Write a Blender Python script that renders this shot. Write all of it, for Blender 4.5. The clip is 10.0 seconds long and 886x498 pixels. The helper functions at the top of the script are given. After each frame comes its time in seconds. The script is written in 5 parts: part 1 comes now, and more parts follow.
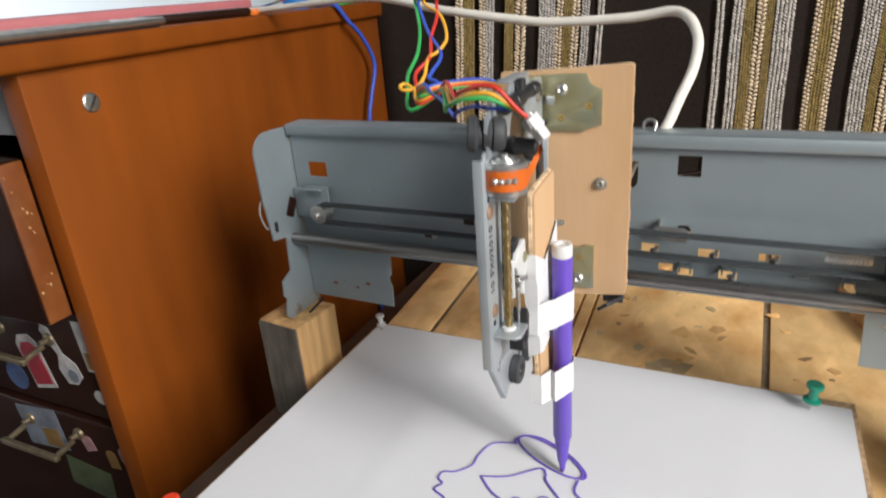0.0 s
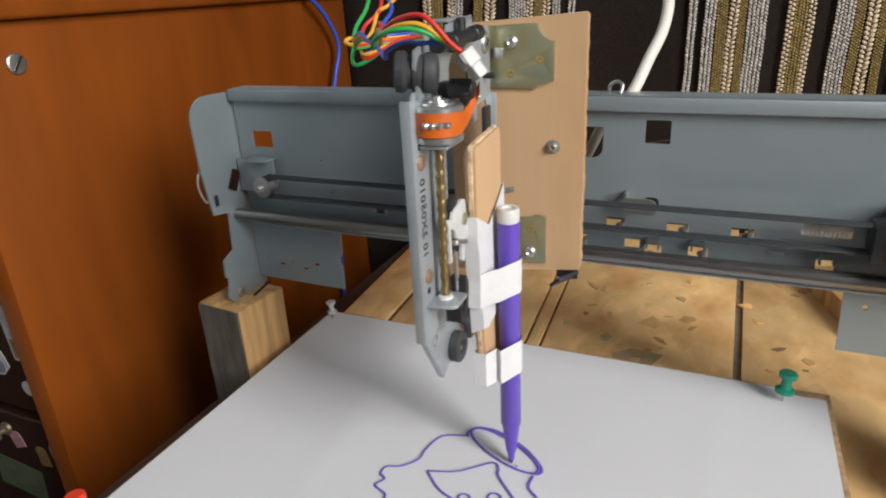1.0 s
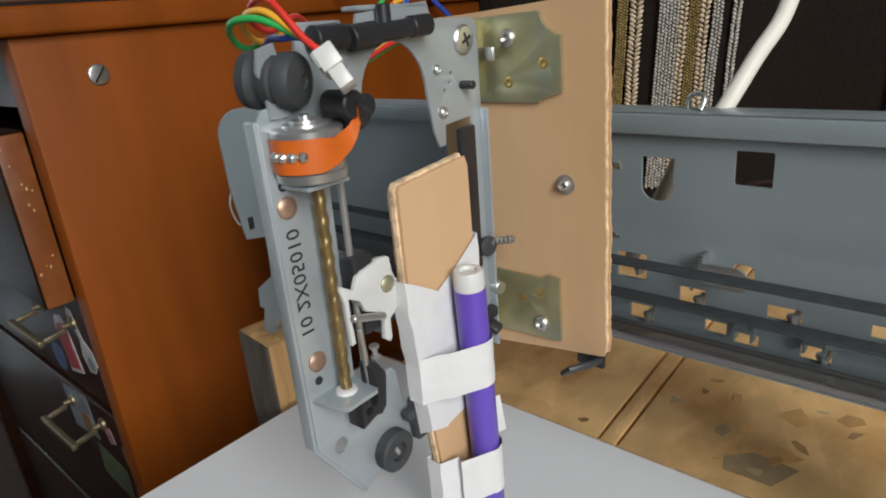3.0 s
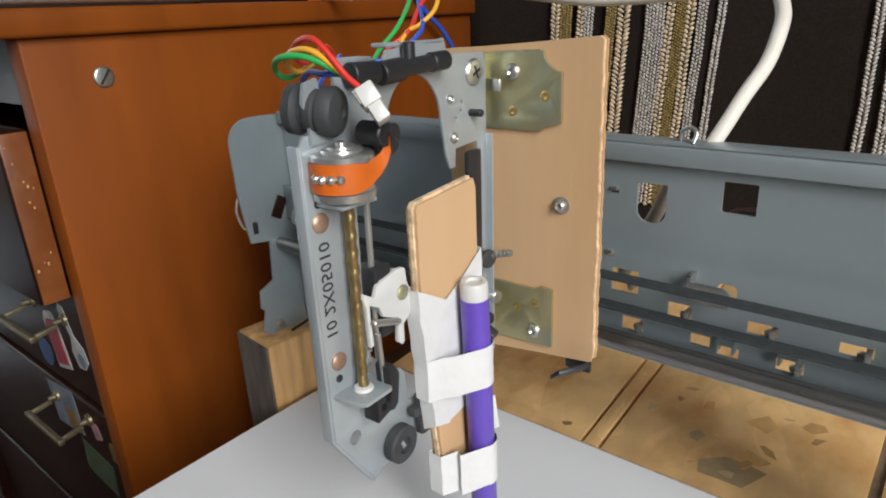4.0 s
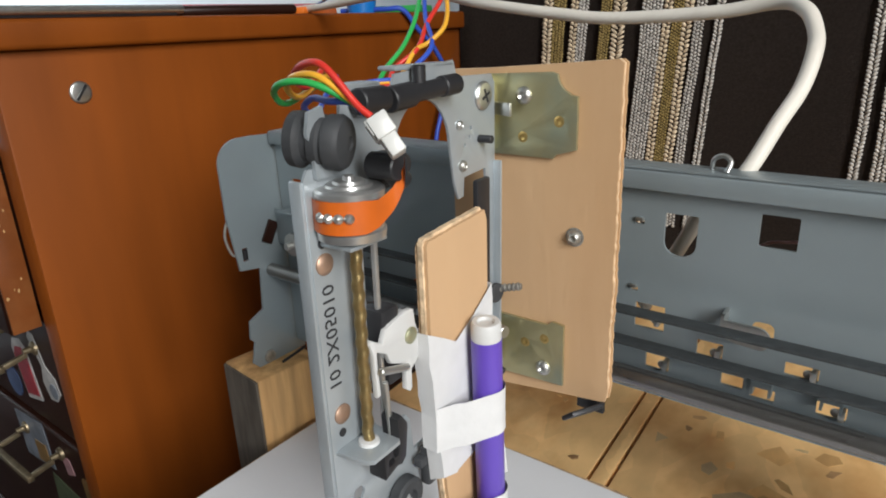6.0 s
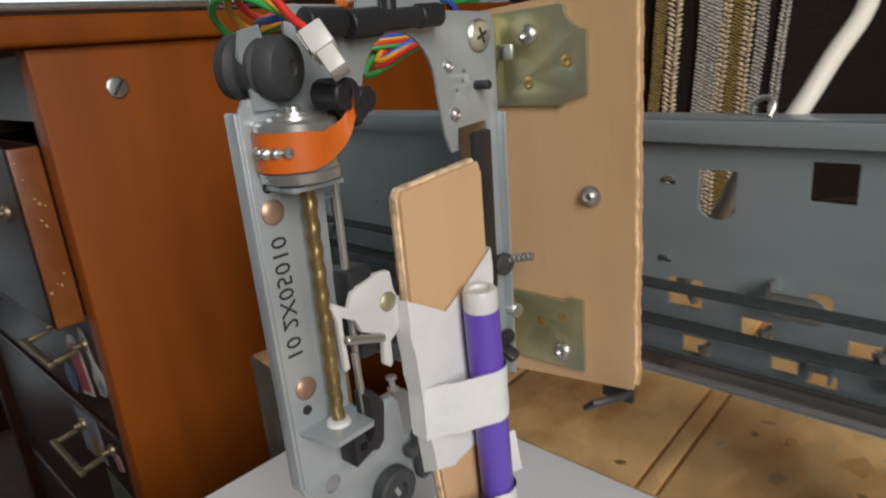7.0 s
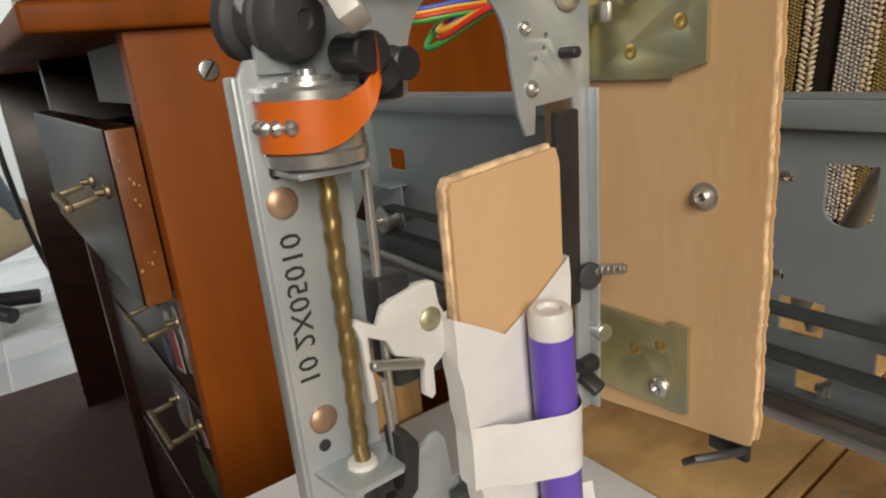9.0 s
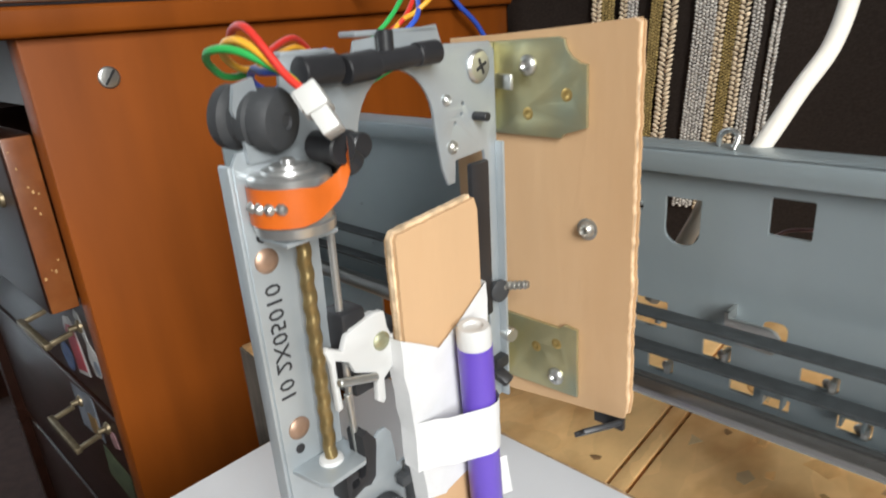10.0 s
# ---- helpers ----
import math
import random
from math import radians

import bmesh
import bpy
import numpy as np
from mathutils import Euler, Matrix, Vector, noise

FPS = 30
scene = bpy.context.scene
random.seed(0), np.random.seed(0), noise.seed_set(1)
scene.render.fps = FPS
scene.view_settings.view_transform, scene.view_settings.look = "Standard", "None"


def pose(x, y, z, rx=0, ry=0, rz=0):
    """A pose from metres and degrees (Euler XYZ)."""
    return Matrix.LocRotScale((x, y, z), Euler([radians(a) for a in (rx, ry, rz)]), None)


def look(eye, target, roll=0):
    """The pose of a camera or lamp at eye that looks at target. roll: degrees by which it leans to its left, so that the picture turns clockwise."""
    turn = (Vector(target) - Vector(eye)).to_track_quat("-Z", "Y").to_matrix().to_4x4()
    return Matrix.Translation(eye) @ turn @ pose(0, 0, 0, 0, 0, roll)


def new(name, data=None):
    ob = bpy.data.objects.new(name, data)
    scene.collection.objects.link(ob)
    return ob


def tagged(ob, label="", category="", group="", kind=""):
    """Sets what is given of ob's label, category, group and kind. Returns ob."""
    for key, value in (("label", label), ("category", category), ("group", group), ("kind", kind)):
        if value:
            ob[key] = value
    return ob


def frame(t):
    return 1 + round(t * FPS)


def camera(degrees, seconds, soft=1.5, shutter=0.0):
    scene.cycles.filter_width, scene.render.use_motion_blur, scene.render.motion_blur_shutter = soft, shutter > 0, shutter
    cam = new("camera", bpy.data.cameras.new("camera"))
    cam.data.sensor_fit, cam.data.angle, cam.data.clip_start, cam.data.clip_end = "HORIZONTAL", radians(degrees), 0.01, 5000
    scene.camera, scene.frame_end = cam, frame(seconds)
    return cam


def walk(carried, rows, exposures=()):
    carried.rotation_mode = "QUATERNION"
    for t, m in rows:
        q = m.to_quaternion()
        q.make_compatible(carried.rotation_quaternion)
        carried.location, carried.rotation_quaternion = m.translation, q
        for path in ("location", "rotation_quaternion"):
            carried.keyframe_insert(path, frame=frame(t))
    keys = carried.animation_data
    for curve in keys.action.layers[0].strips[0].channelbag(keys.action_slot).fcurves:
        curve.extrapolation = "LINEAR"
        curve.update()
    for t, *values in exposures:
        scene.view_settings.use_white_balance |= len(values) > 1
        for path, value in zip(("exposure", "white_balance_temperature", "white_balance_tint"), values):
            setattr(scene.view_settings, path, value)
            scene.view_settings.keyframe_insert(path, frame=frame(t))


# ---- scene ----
# Camera and its walk
cam = camera(68.88, 10.0, soft=1.9, shutter=0.4)
PATH = [
    (0.0, 0.0011, -0.0013, 0.2305, 67.33, 4.12, 24.82),
    (0.5, -0.0086, 0.0085, 0.2003, 67.42, 3.8, 22.88),
    (1.0, 0.0039, 0.0208, 0.205, 67.71, 2.76, 23.26),
    (1.5, 0.0225, 0.0558, 0.2052, 68.77, 3.8, 28.53),
    (2.0, 0.0298, 0.1081, 0.1895, 69.7, 5.96, 37.85),
    (2.5, 0.0324, 0.1291, 0.1904, 69.49, 6.22, 41.67),
    (3.8, 0.0302, 0.1003, 0.199, 70.0, 2.51, 39.24),
    (4.0, 0.031, 0.1008, 0.2015, 69.81, 2.62, 39.14),
    (4.5, 0.0208, 0.1073, 0.1924, 70.06, 2.14, 38.06),
    (5.0, 0.0155, 0.116, 0.2024, 69.13, 2.02, 36.76),
    (5.5, 0.0094, 0.1115, 0.2059, 69.75, 1.81, 36.27),
    (5.7, 0.0087, 0.1072, 0.2051, 70.51, 1.81, 36.61),
    (6.8, 0.015, 0.1238, 0.1887, 71.1, 4.18, 40.01),
    (7.0, 0.0164, 0.1339, 0.1823, 72.3, 4.8, 43.27),
    (7.5, 0.0146, 0.1588, 0.1834, 73.15, 6.11, 51.52),
    (8.0, 0.0104, 0.1733, 0.1809, 73.29, 5.66, 55.34),
    (8.5, 0.0087, 0.1733, 0.1778, 73.02, 5.33, 56.04),
    (9.0, 0.008, 0.1616, 0.1748, 72.52, 5.15, 53.38),
    (9.5, 0.0211, 0.1486, 0.1785, 71.16, 4.79, 48.21),
    (10.0, 0.0239, 0.1394, 0.1974, 69.67, 3.85, 43.68),
]
EXPOSURES = [(0.0, -0.12, 6500, 10), (0.5, -0.36, 6500, 10), (1.0, -0.42, 6500, 10), (1.5, -0.48, 6450, 9), (2.0, -0.66, 6400, 8), (2.7, -0.74, 6350, 7), (4.0, -0.47, 6400, 8), (5.7, -0.46, 6400, 8), (6.8, -0.78, 6500, 8), (7.1, -1.02, 6900, 10), (7.5, -1.2, 7700, 10), (8.1, -1.2, 7800, 10), (8.5, -1.05, 7800, 10), (9.0, -0.82, 7600, 10), (9.5, -0.35, 6600, 9), (10.0, -0.15, 6400, 7)]
walk(cam, [(t, pose(*p)) for t, *p in PATH], EXPOSURES)

# World, window light, added far fill and exposure
world = bpy.data.worlds.new("sky")
scene.world = world
world.use_nodes = True
sky = world.node_tree.nodes.new("ShaderNodeTexSky")
sky.sky_type, sky.sun_disc = "NISHITA", False
sky.sun_elevation, sky.sun_rotation = radians(40), radians(120)
world.node_tree.nodes["Background"].inputs[1].default_value = 0.12
world.node_tree.links.new(sky.outputs[0], world.node_tree.nodes["Background"].inputs[0])


def area_lamp(name, size_x, size_y, watts, eye, target, colour, spread):
    lamp = bpy.data.lights.new(name, "AREA")
    lamp.shape, lamp.size, lamp.size_y, lamp.energy, lamp.color = "RECTANGLE", size_x, size_y, watts, colour
    lamp.spread = radians(spread)
    ob = new(name, lamp)
    ob.matrix_world = look(eye, target)
    return ob


area_lamp("window_daylight", 0.5, 1.0, 27, (1.13, -0.42, 0.82), (0.0, 0.08, 0.2), (1.0, 0.98, 0.96), 130)
# fill added to brighten the far wall and floor, no known source
area_lamp("far_side_fill", 1.1, 1.1, 85, (-2.9, -2.14, 0.85), (-3.0, 0.0, 0.7), (0.74, 0.87, 1.0), 85)


# ---- materials ----
def material(name, colour, rough=0.5, metal=0.0, vary=0.12, scale=40.0, bump=0.0, bump_scale=200.0, coat=0.0,
             stretch=(1, 1, 1), second=None, second_amount=0.0, second_scale=8.0, rough_vary=0.1, ior=1.45, trans=0.0, per_object=0.0, cells=0.0, cell_amount=0.25):
    mat = bpy.data.materials.new(name)
    mat.use_nodes = True
    nt = mat.node_tree
    N, L = nt.nodes.new, nt.links.new
    b = nt.nodes["Principled BSDF"]
    b.inputs["Metallic"].default_value = metal
    b.inputs["IOR"].default_value = ior
    b.inputs["Coat Weight"].default_value = coat
    b.inputs["Coat Roughness"].default_value = 0.12
    b.inputs["Transmission Weight"].default_value = trans
    co = N("ShaderNodeTexCoord")
    mp = N("ShaderNodeMapping")
    mp.inputs["Scale"].default_value = stretch
    L(co.outputs["Object"], mp.inputs[0])
    n1 = N("ShaderNodeTexNoise")
    n1.inputs["Scale"].default_value, n1.inputs["Detail"].default_value = scale, 6
    L(mp.outputs[0], n1.inputs["Vector"])
    ramp = N("ShaderNodeValToRGB")
    c = Vector(colour)
    ramp.color_ramp.elements[0].position, ramp.color_ramp.elements[1].position = 0.3, 0.7
    ramp.color_ramp.elements[0].color = (*(c * (1 - vary)), 1)
    ramp.color_ramp.elements[1].color = (*(c * (1 + vary)), 1)
    L(n1.outputs["Fac"], ramp.inputs[0])
    out = ramp.outputs[0]
    n2 = N("ShaderNodeTexNoise")
    n2.inputs["Scale"].default_value, n2.inputs["Detail"].default_value = second_scale, 4
    L(mp.outputs[0], n2.inputs["Vector"])
    if second:
        r2 = N("ShaderNodeValToRGB")
        r2.color_ramp.elements[0].position, r2.color_ramp.elements[1].position = 0.48, 0.68
        r2.color_ramp.elements[1].color = (second_amount,) * 3 + (1,)
        L(n2.outputs["Fac"], r2.inputs[0])
        mx = N("ShaderNodeMix")
        mx.data_type = "RGBA"
        L(r2.outputs[0], mx.inputs[0])
        L(out, mx.inputs[6])
        mx.inputs[7].default_value = (*second, 1)
        out = mx.outputs[2]
    if cells:
        vo = N("ShaderNodeTexVoronoi")
        vo.inputs["Scale"].default_value, vo.inputs["Randomness"].default_value = cells, 1.0
        wob = N("ShaderNodeVectorMath")
        wob.operation = "MULTIPLY_ADD"
        L(n2.outputs["Color"], wob.inputs[0])
        wob.inputs[1].default_value = (0.02, 0.02, 0.02)
        L(mp.outputs[0], wob.inputs[2])
        L(wob.outputs[0], vo.inputs["Vector"])
        bw = N("ShaderNodeRGBToBW")
        L(vo.outputs["Color"], bw.inputs[0])
        cr = N("ShaderNodeMapRange")
        cr.inputs[3].default_value, cr.inputs[4].default_value = 1 - cell_amount, 1 + cell_amount
        L(bw.outputs[0], cr.inputs[0])
        vs = N("ShaderNodeVectorMath")
        vs.operation = "SCALE"
        L(out, vs.inputs[0])
        L(cr.outputs[0], vs.inputs["Scale"])
        out = vs.outputs[0]
    if per_object:
        info = N("ShaderNodeObjectInfo")
        mr = N("ShaderNodeMapRange")
        mr.inputs[3].default_value, mr.inputs[4].default_value = 1 - per_object, 1 + per_object
        L(info.outputs["Random"], mr.inputs[0])
        vm = N("ShaderNodeVectorMath")
        vm.operation = "SCALE"
        L(out, vm.inputs[0])
        L(mr.outputs[0], vm.inputs["Scale"])
        out = vm.outputs[0]
    L(out, b.inputs["Base Color"])
    mr = N("ShaderNodeMapRange")
    mr.inputs[3].default_value, mr.inputs[4].default_value = max(0.02, rough - rough_vary), min(1, rough + rough_vary)
    L(n2.outputs["Fac"], mr.inputs[0])
    L(mr.outputs[0], b.inputs["Roughness"])
    if bump:
        n3 = N("ShaderNodeTexNoise")
        n3.inputs["Scale"].default_value, n3.inputs["Detail"].default_value = bump_scale, 5
        L(mp.outputs[0], n3.inputs["Vector"])
        bp = N("ShaderNodeBump")
        bp.inputs["Strength"].default_value, bp.inputs["Distance"].default_value = bump, 0.001
        L(n3.outputs["Fac"], bp.inputs["Height"])
        L(bp.outputs[0], b.inputs["Normal"])
    return mat


STEEL = material("galvanised_steel", (0.275, 0.32, 0.338), 0.42, 0.45, 0.05, 30, 0.05, 400, second=(0.235, 0.275, 0.292), second_amount=0.6, second_scale=14)
FRAME = material("drive_frame_steel", (0.40, 0.437, 0.46), 0.38, 0.5, 0.06, 60, 0.06, 500, second=(0.32, 0.35, 0.37), second_amount=0.6, second_scale=40)
MOTORM = material("motor_steel", (0.55, 0.55, 0.54), 0.28, 0.85, 0.06, 80)
ROD = material("polished_rod", (0.24, 0.23, 0.22), 0.3, 0.9, 0.12, 60, stretch=(0.2, 1, 1))
CHROME = material("screw_metal", (0.52, 0.52, 0.50), 0.36, 0.95, 0.1, 200)
RUST = material("grey_screw_metal", (0.38, 0.37, 0.34), 0.4, 0.8, 0.25, 300)
ZINC = material("yellow_zinc", (0.50, 0.46, 0.27), 0.42, 0.85, 0.14, 60, 0.04, 300, second=(0.36, 0.42, 0.34), second_amount=0.7, second_scale=45)
OLDBRASS = material("tarnished_brass", (0.25, 0.20, 0.125), 0.45, 0.75, 0.25, 150)
BRASS = material("brass", (0.62, 0.44, 0.16), 0.32, 0.9, 0.15, 150)
SCREWB = material("lead_screw_brass", (0.27, 0.195, 0.085), 0.33, 0.75, 0.2, 300)
CARD = material("cardboard", (0.52, 0.335, 0.185), 0.85, 0, 0.05, 30, 0.12, 500, second=(0.45, 0.275, 0.14), second_amount=0.7, second_scale=30, stretch=(1, 1, 0.22))
CARDE = material("cardboard_torn_edge", (0.42, 0.28, 0.16), 0.95, 0, 0.4, 260, 0.6, 600)
CARDP = material("pale_torn_cardboard", (0.60, 0.44, 0.28), 0.95, 0, 0.4, 260, 0.6, 600)
PAPER = material("white_paper", (0.625, 0.628, 0.645), 0.75, 0, 0.012, 12, 0.05, 300)
TAPE = material("white_paper_tape", (0.60, 0.60, 0.60), 0.7, 0, 0.04, 120, 0.3, 220)
PURPLE = material("purple_plastic", (0.115, 0.062, 0.42), 0.35, 0, 0.05, 40, coat=0.2)
PURPLED = material("purple_felt", (0.05, 0.03, 0.22), 0.7, 0, 0.05, 40)
INK = material("purple_ink", (0.14, 0.09, 0.45), 0.6, 0, 0.25, 90)
CLEARP = material("milky_plastic", (0.52, 0.52, 0.50), 0.35, 0, 0.06, 120)
WHITEP = material("white_plastic", (0.54, 0.54, 0.53), 0.4, 0, 0.03, 60)
BLACK = material("black_plastic", (0.018, 0.018, 0.02), 0.42, 0, 0.2, 80)
RUBBER = material("dark_rubber", (0.035, 0.037, 0.04), 0.62, 0, 0.25, 120, 0.1, 500)
BELT = material("rubber_belt", (0.03, 0.034, 0.036), 0.6, 0, 0.2, 300)
ORANGE = material("orange_flex_ribbon", (0.52, 0.105, 0.008), 0.45, 0, 0.12, 80, coat=0.1)
VARNISH = material("varnished_wood", (0.185, 0.046, 0.0050), 0.46, 0, 0.2, 14, 0.03, 120, coat=0.0, ior=1.22, stretch=(1, 1.9, 0.28),
                   second=(0.125, 0.03, 0.0035), second_amount=0.75, second_scale=5)
# dark brown varnish, darkened further for the shade over the drawers
VARNISHD = material("darkened_varnished_wood", (0.018, 0.0065, 0.004), 0.3, 0, 0.25, 20, 0.03, 120, coat=0.0, ior=1.33, stretch=(0.3, 1, 2))
WORN = material("worn_varnished_edge", (0.17, 0.05, 0.012), 0.4, 0, 0.2, 40, 0.05, 200, coat=0.15, second=(0.26, 0.10, 0.03), second_amount=0.4, second_scale=60)
OSB = material("chipboard", (0.82, 0.53, 0.235), 0.62, 0, 0.14, 45, 0.14, 250, stretch=(1, 0.6, 1), second=(0.50, 0.225, 0.06), second_amount=0.75, second_scale=26, per_object=0.05, cells=60, cell_amount=0.09)
GREYCHIP = material("grey_wood_flake", (0.50, 0.36, 0.195), 0.75, 0, 0.2, 90, 0.2, 300, per_object=0.2)
REDCHIP = material("red_brown_wood_flake", (0.69, 0.40, 0.155), 0.7, 0, 0.25, 90, 0.2, 300, stretch=(1, 0.3, 1), per_object=0.25)
BEIGE = material("unseen_wall_beige", (0.50, 0.47, 0.43), 0.85, 0, 0.04, 3, 0.05, 80)
INNER = material("pale_grey_board", (0.42, 0.42, 0.43), 0.7, 0, 0.06, 20, 0.05, 200)
CHIP = material("dark_wood_flake", (0.34, 0.20, 0.09), 0.75, 0, 0.25, 60, per_object=0.45)
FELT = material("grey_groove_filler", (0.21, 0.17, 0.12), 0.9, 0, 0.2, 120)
PINE = material("pine_block", (0.50, 0.30, 0.125), 0.75, 0, 0.32, 32, 0.1, 200, stretch=(5, 5, 0.5), second=(0.30, 0.16, 0.06), second_amount=0.5, second_scale=14)
PINED = material("weathered_shaded_pine", (0.095, 0.08, 0.064), 0.8, 0, 0.35, 60, 0.15, 300, stretch=(3, 3, 0.6))
CLOTH = material("dark_woven_cloth", (0.032, 0.022, 0.017), 0.95, 0, 0.3, 500, 0.4, 900)
YARN = material("white_grey_yarn", (0.50, 0.47, 0.43), 0.95, 0, 0.45, 420, 0.3, 900)
LACE = material("cream_yarn", (0.62, 0.50, 0.35), 0.95, 0, 0.35, 420, 0.3, 900)
GOLD = material("olive_gold_yarn", (0.30, 0.215, 0.075), 0.9, 0, 0.4, 420, 0.3, 900)
WALL = material("white_wall_paint", (0.68, 0.67, 0.655), 0.8, 0, 0.03, 3, 0.05, 80)
TILE = material("grey_floor_tile", (0.52, 0.53, 0.54), 0.25, 0, 0.04, 5)
RUG = material("dark_brown_rug", (0.055, 0.03, 0.024), 0.95, 0, 0.2, 60, 0.3, 300)
TABLE = material("dark_table_wood", (0.07, 0.045, 0.03), 0.6, 0, 0.3, 30)
CABLE = material("white_cable_sheath", (0.66, 0.62, 0.55), 0.5, 0, 0.06, 60)
WIRES = {n: material(n + "_wire", c, 0.4, 0, 0.08, 100) for n, c in dict(
    red=(0.55, 0.03, 0.02), green=(0.03, 0.33, 0.07), yellow=(0.72, 0.36, 0.03), blue=(0.03, 0.08, 0.45), orange=(0.7, 0.17, 0.02)).items()}
GREENP = material("green_pin", (0.01, 0.22, 0.14), 0.3, 0, 0.05, 60, coat=0.4)
REDP = material("red_pin", (0.75, 0.05, 0.02), 0.3, 0, 0.05, 60, coat=0.4)
BLUEP = material("blue_plastic", (0.01, 0.16, 0.5), 0.35, 0, 0.05, 60)
PINK = material("pink_sheet", (0.5, 0.16, 0.17), 0.6, 0, 0.1, 20)
# sticker colours scaled down for the shade on the drawer fronts
STICK = {n: material(n + "_sticker", tuple(0.55 * v for v in c), 0.45, 0, 0.3, 90) for n, c in dict(
    white=(0.62, 0.60, 0.58), red=(0.45, 0.03, 0.05), grey=(0.25, 0.28, 0.33), ochre=(0.35, 0.2, 0.06), blue=(0.08, 0.13, 0.28), pink=(0.55, 0.3, 0.32), green=(0.12, 0.16, 0.08)).items()}
CHAIRB = material("blue_grey_fabric", (0.10, 0.125, 0.15), 0.9, 0, 0.1, 200, 0.2, 500)
TAN = material("tan_fabric", (0.42, 0.33, 0.20), 0.9, 0, 0.1, 100, 0.2, 500)
PRINT = material("black_print", (0.02, 0.02, 0.022), 0.6, 0, 0.1, 100)
COPPER = material("copper_rivet", (0.36, 0.235, 0.165), 0.4, 0.6, 0.2, 200)


# ---- geometry helpers ----
def finish(bm, smooth=35):
    bmesh.ops.recalc_face_normals(bm, faces=bm.faces)
    for e in bm.edges:
        e.smooth = len(e.link_faces) == 2 and e.calc_face_angle(0) < radians(smooth)
    for f in bm.faces:
        f.smooth = True
    return bm


def box(x0, x1, y0, y1, z0, z1, bev=0.0, seg=2):
    bm = bmesh.new()
    bmesh.ops.create_cube(bm, size=1, matrix=Matrix.LocRotScale(((x0 + x1) / 2, (y0 + y1) / 2, (z0 + z1) / 2), None, (abs(x1 - x0), abs(y1 - y0), abs(z1 - z0))))
    if bev:
        bmesh.ops.bevel(bm, geom=bm.edges[:], offset=bev, segments=seg, affect="EDGES", profile=0.5)
    return finish(bm)


def moved(bm, m):
    bmesh.ops.transform(bm, matrix=m, verts=bm.verts)
    return bm


def lathe(profile, p, q, seg=24):
    """A turned shape along p to q; profile: (share of the way in metres from p, radius)."""
    p, q = Vector(p), Vector(q)
    turn = (q - p).to_track_quat("Z", "Y").to_matrix()
    bm, rings = bmesh.new(), []
    for h, r in profile:
        rings.append([bm.verts.new(p + turn @ Vector((r * math.cos(a), r * math.sin(a), h))) for a in [2 * math.pi * i / seg for i in range(seg)]])
    for a, b in zip(rings, rings[1:]):
        for i in range(seg):
            bm.faces.new((a[i], a[(i + 1) % seg], b[(i + 1) % seg], b[i]))
    bm.faces.new(rings[0][::-1])
    bm.faces.new(rings[-1])
    return finish(bm)


def rod(p, q, r, seg=20, bev=0.0):
    d = (Vector(q) - Vector(p)).length
    b = bev or min(r * 0.12, d * 0.2)
    return lathe([(0, r - b), (b, r), (d - b, r), (d, r - b)], p, q, seg)


def smooth_path(pts, n=8):
    pts = [Vector(p) for p in pts]
    out = []
    for i in range(len(pts) - 1):
        a, b, c, d = pts[max(i - 1, 0)], pts[i], pts[i + 1], pts[min(i + 2, len(pts) - 1)]
        for k in range(n):
            t = k / n
            out.append(0.5 * (2 * b + (c - a) * t + (2 * a - 5 * b + 4 * c - d) * t * t + (3 * b - a - 3 * c + d) * t ** 3))
    return out + [pts[-1]]


def tube(pts, r, seg=8, n=8, flat=1.0):
    pts = smooth_path(pts, n) if n > 1 else [Vector(p) for p in pts]
    bm, rings, up = bmesh.new(), [], Vector((0.13, 0.21, 0.97))
    for i, p in enumerate(pts):
        d = (pts[min(i + 1, len(pts) - 1)] - pts[max(i - 1, 0)]).normalized()
        side = d.cross(up)
        side = side.normalized() if side.length > 1e-4 else Vector((1, 0, 0))
        top = side.cross(d)
        up = top
        rings.append([bm.verts.new(p + r * (side * math.cos(a) + top * math.sin(a) * flat)) for a in [2 * math.pi * k / seg for k in range(seg)]])
    for a, b in zip(rings, rings[1:]):
        for k in range(seg):
            bm.faces.new((a[k], a[(k + 1) % seg], b[(k + 1) % seg], b[k]))
    bm.faces.new(rings[0][::-1])
    bm.faces.new(rings[-1])
    return finish(bm, 60)


AXES = {"x": Matrix(((0, 0, 1, 0), (1, 0, 0, 0), (0, 1, 0, 0), (0, 0, 0, 1))),
        "y": Matrix(((1, 0, 0, 0), (0, 0, -1, 0), (0, 1, 0, 0), (0, 0, 0, 1))),
        "z": Matrix.Identity(4)}


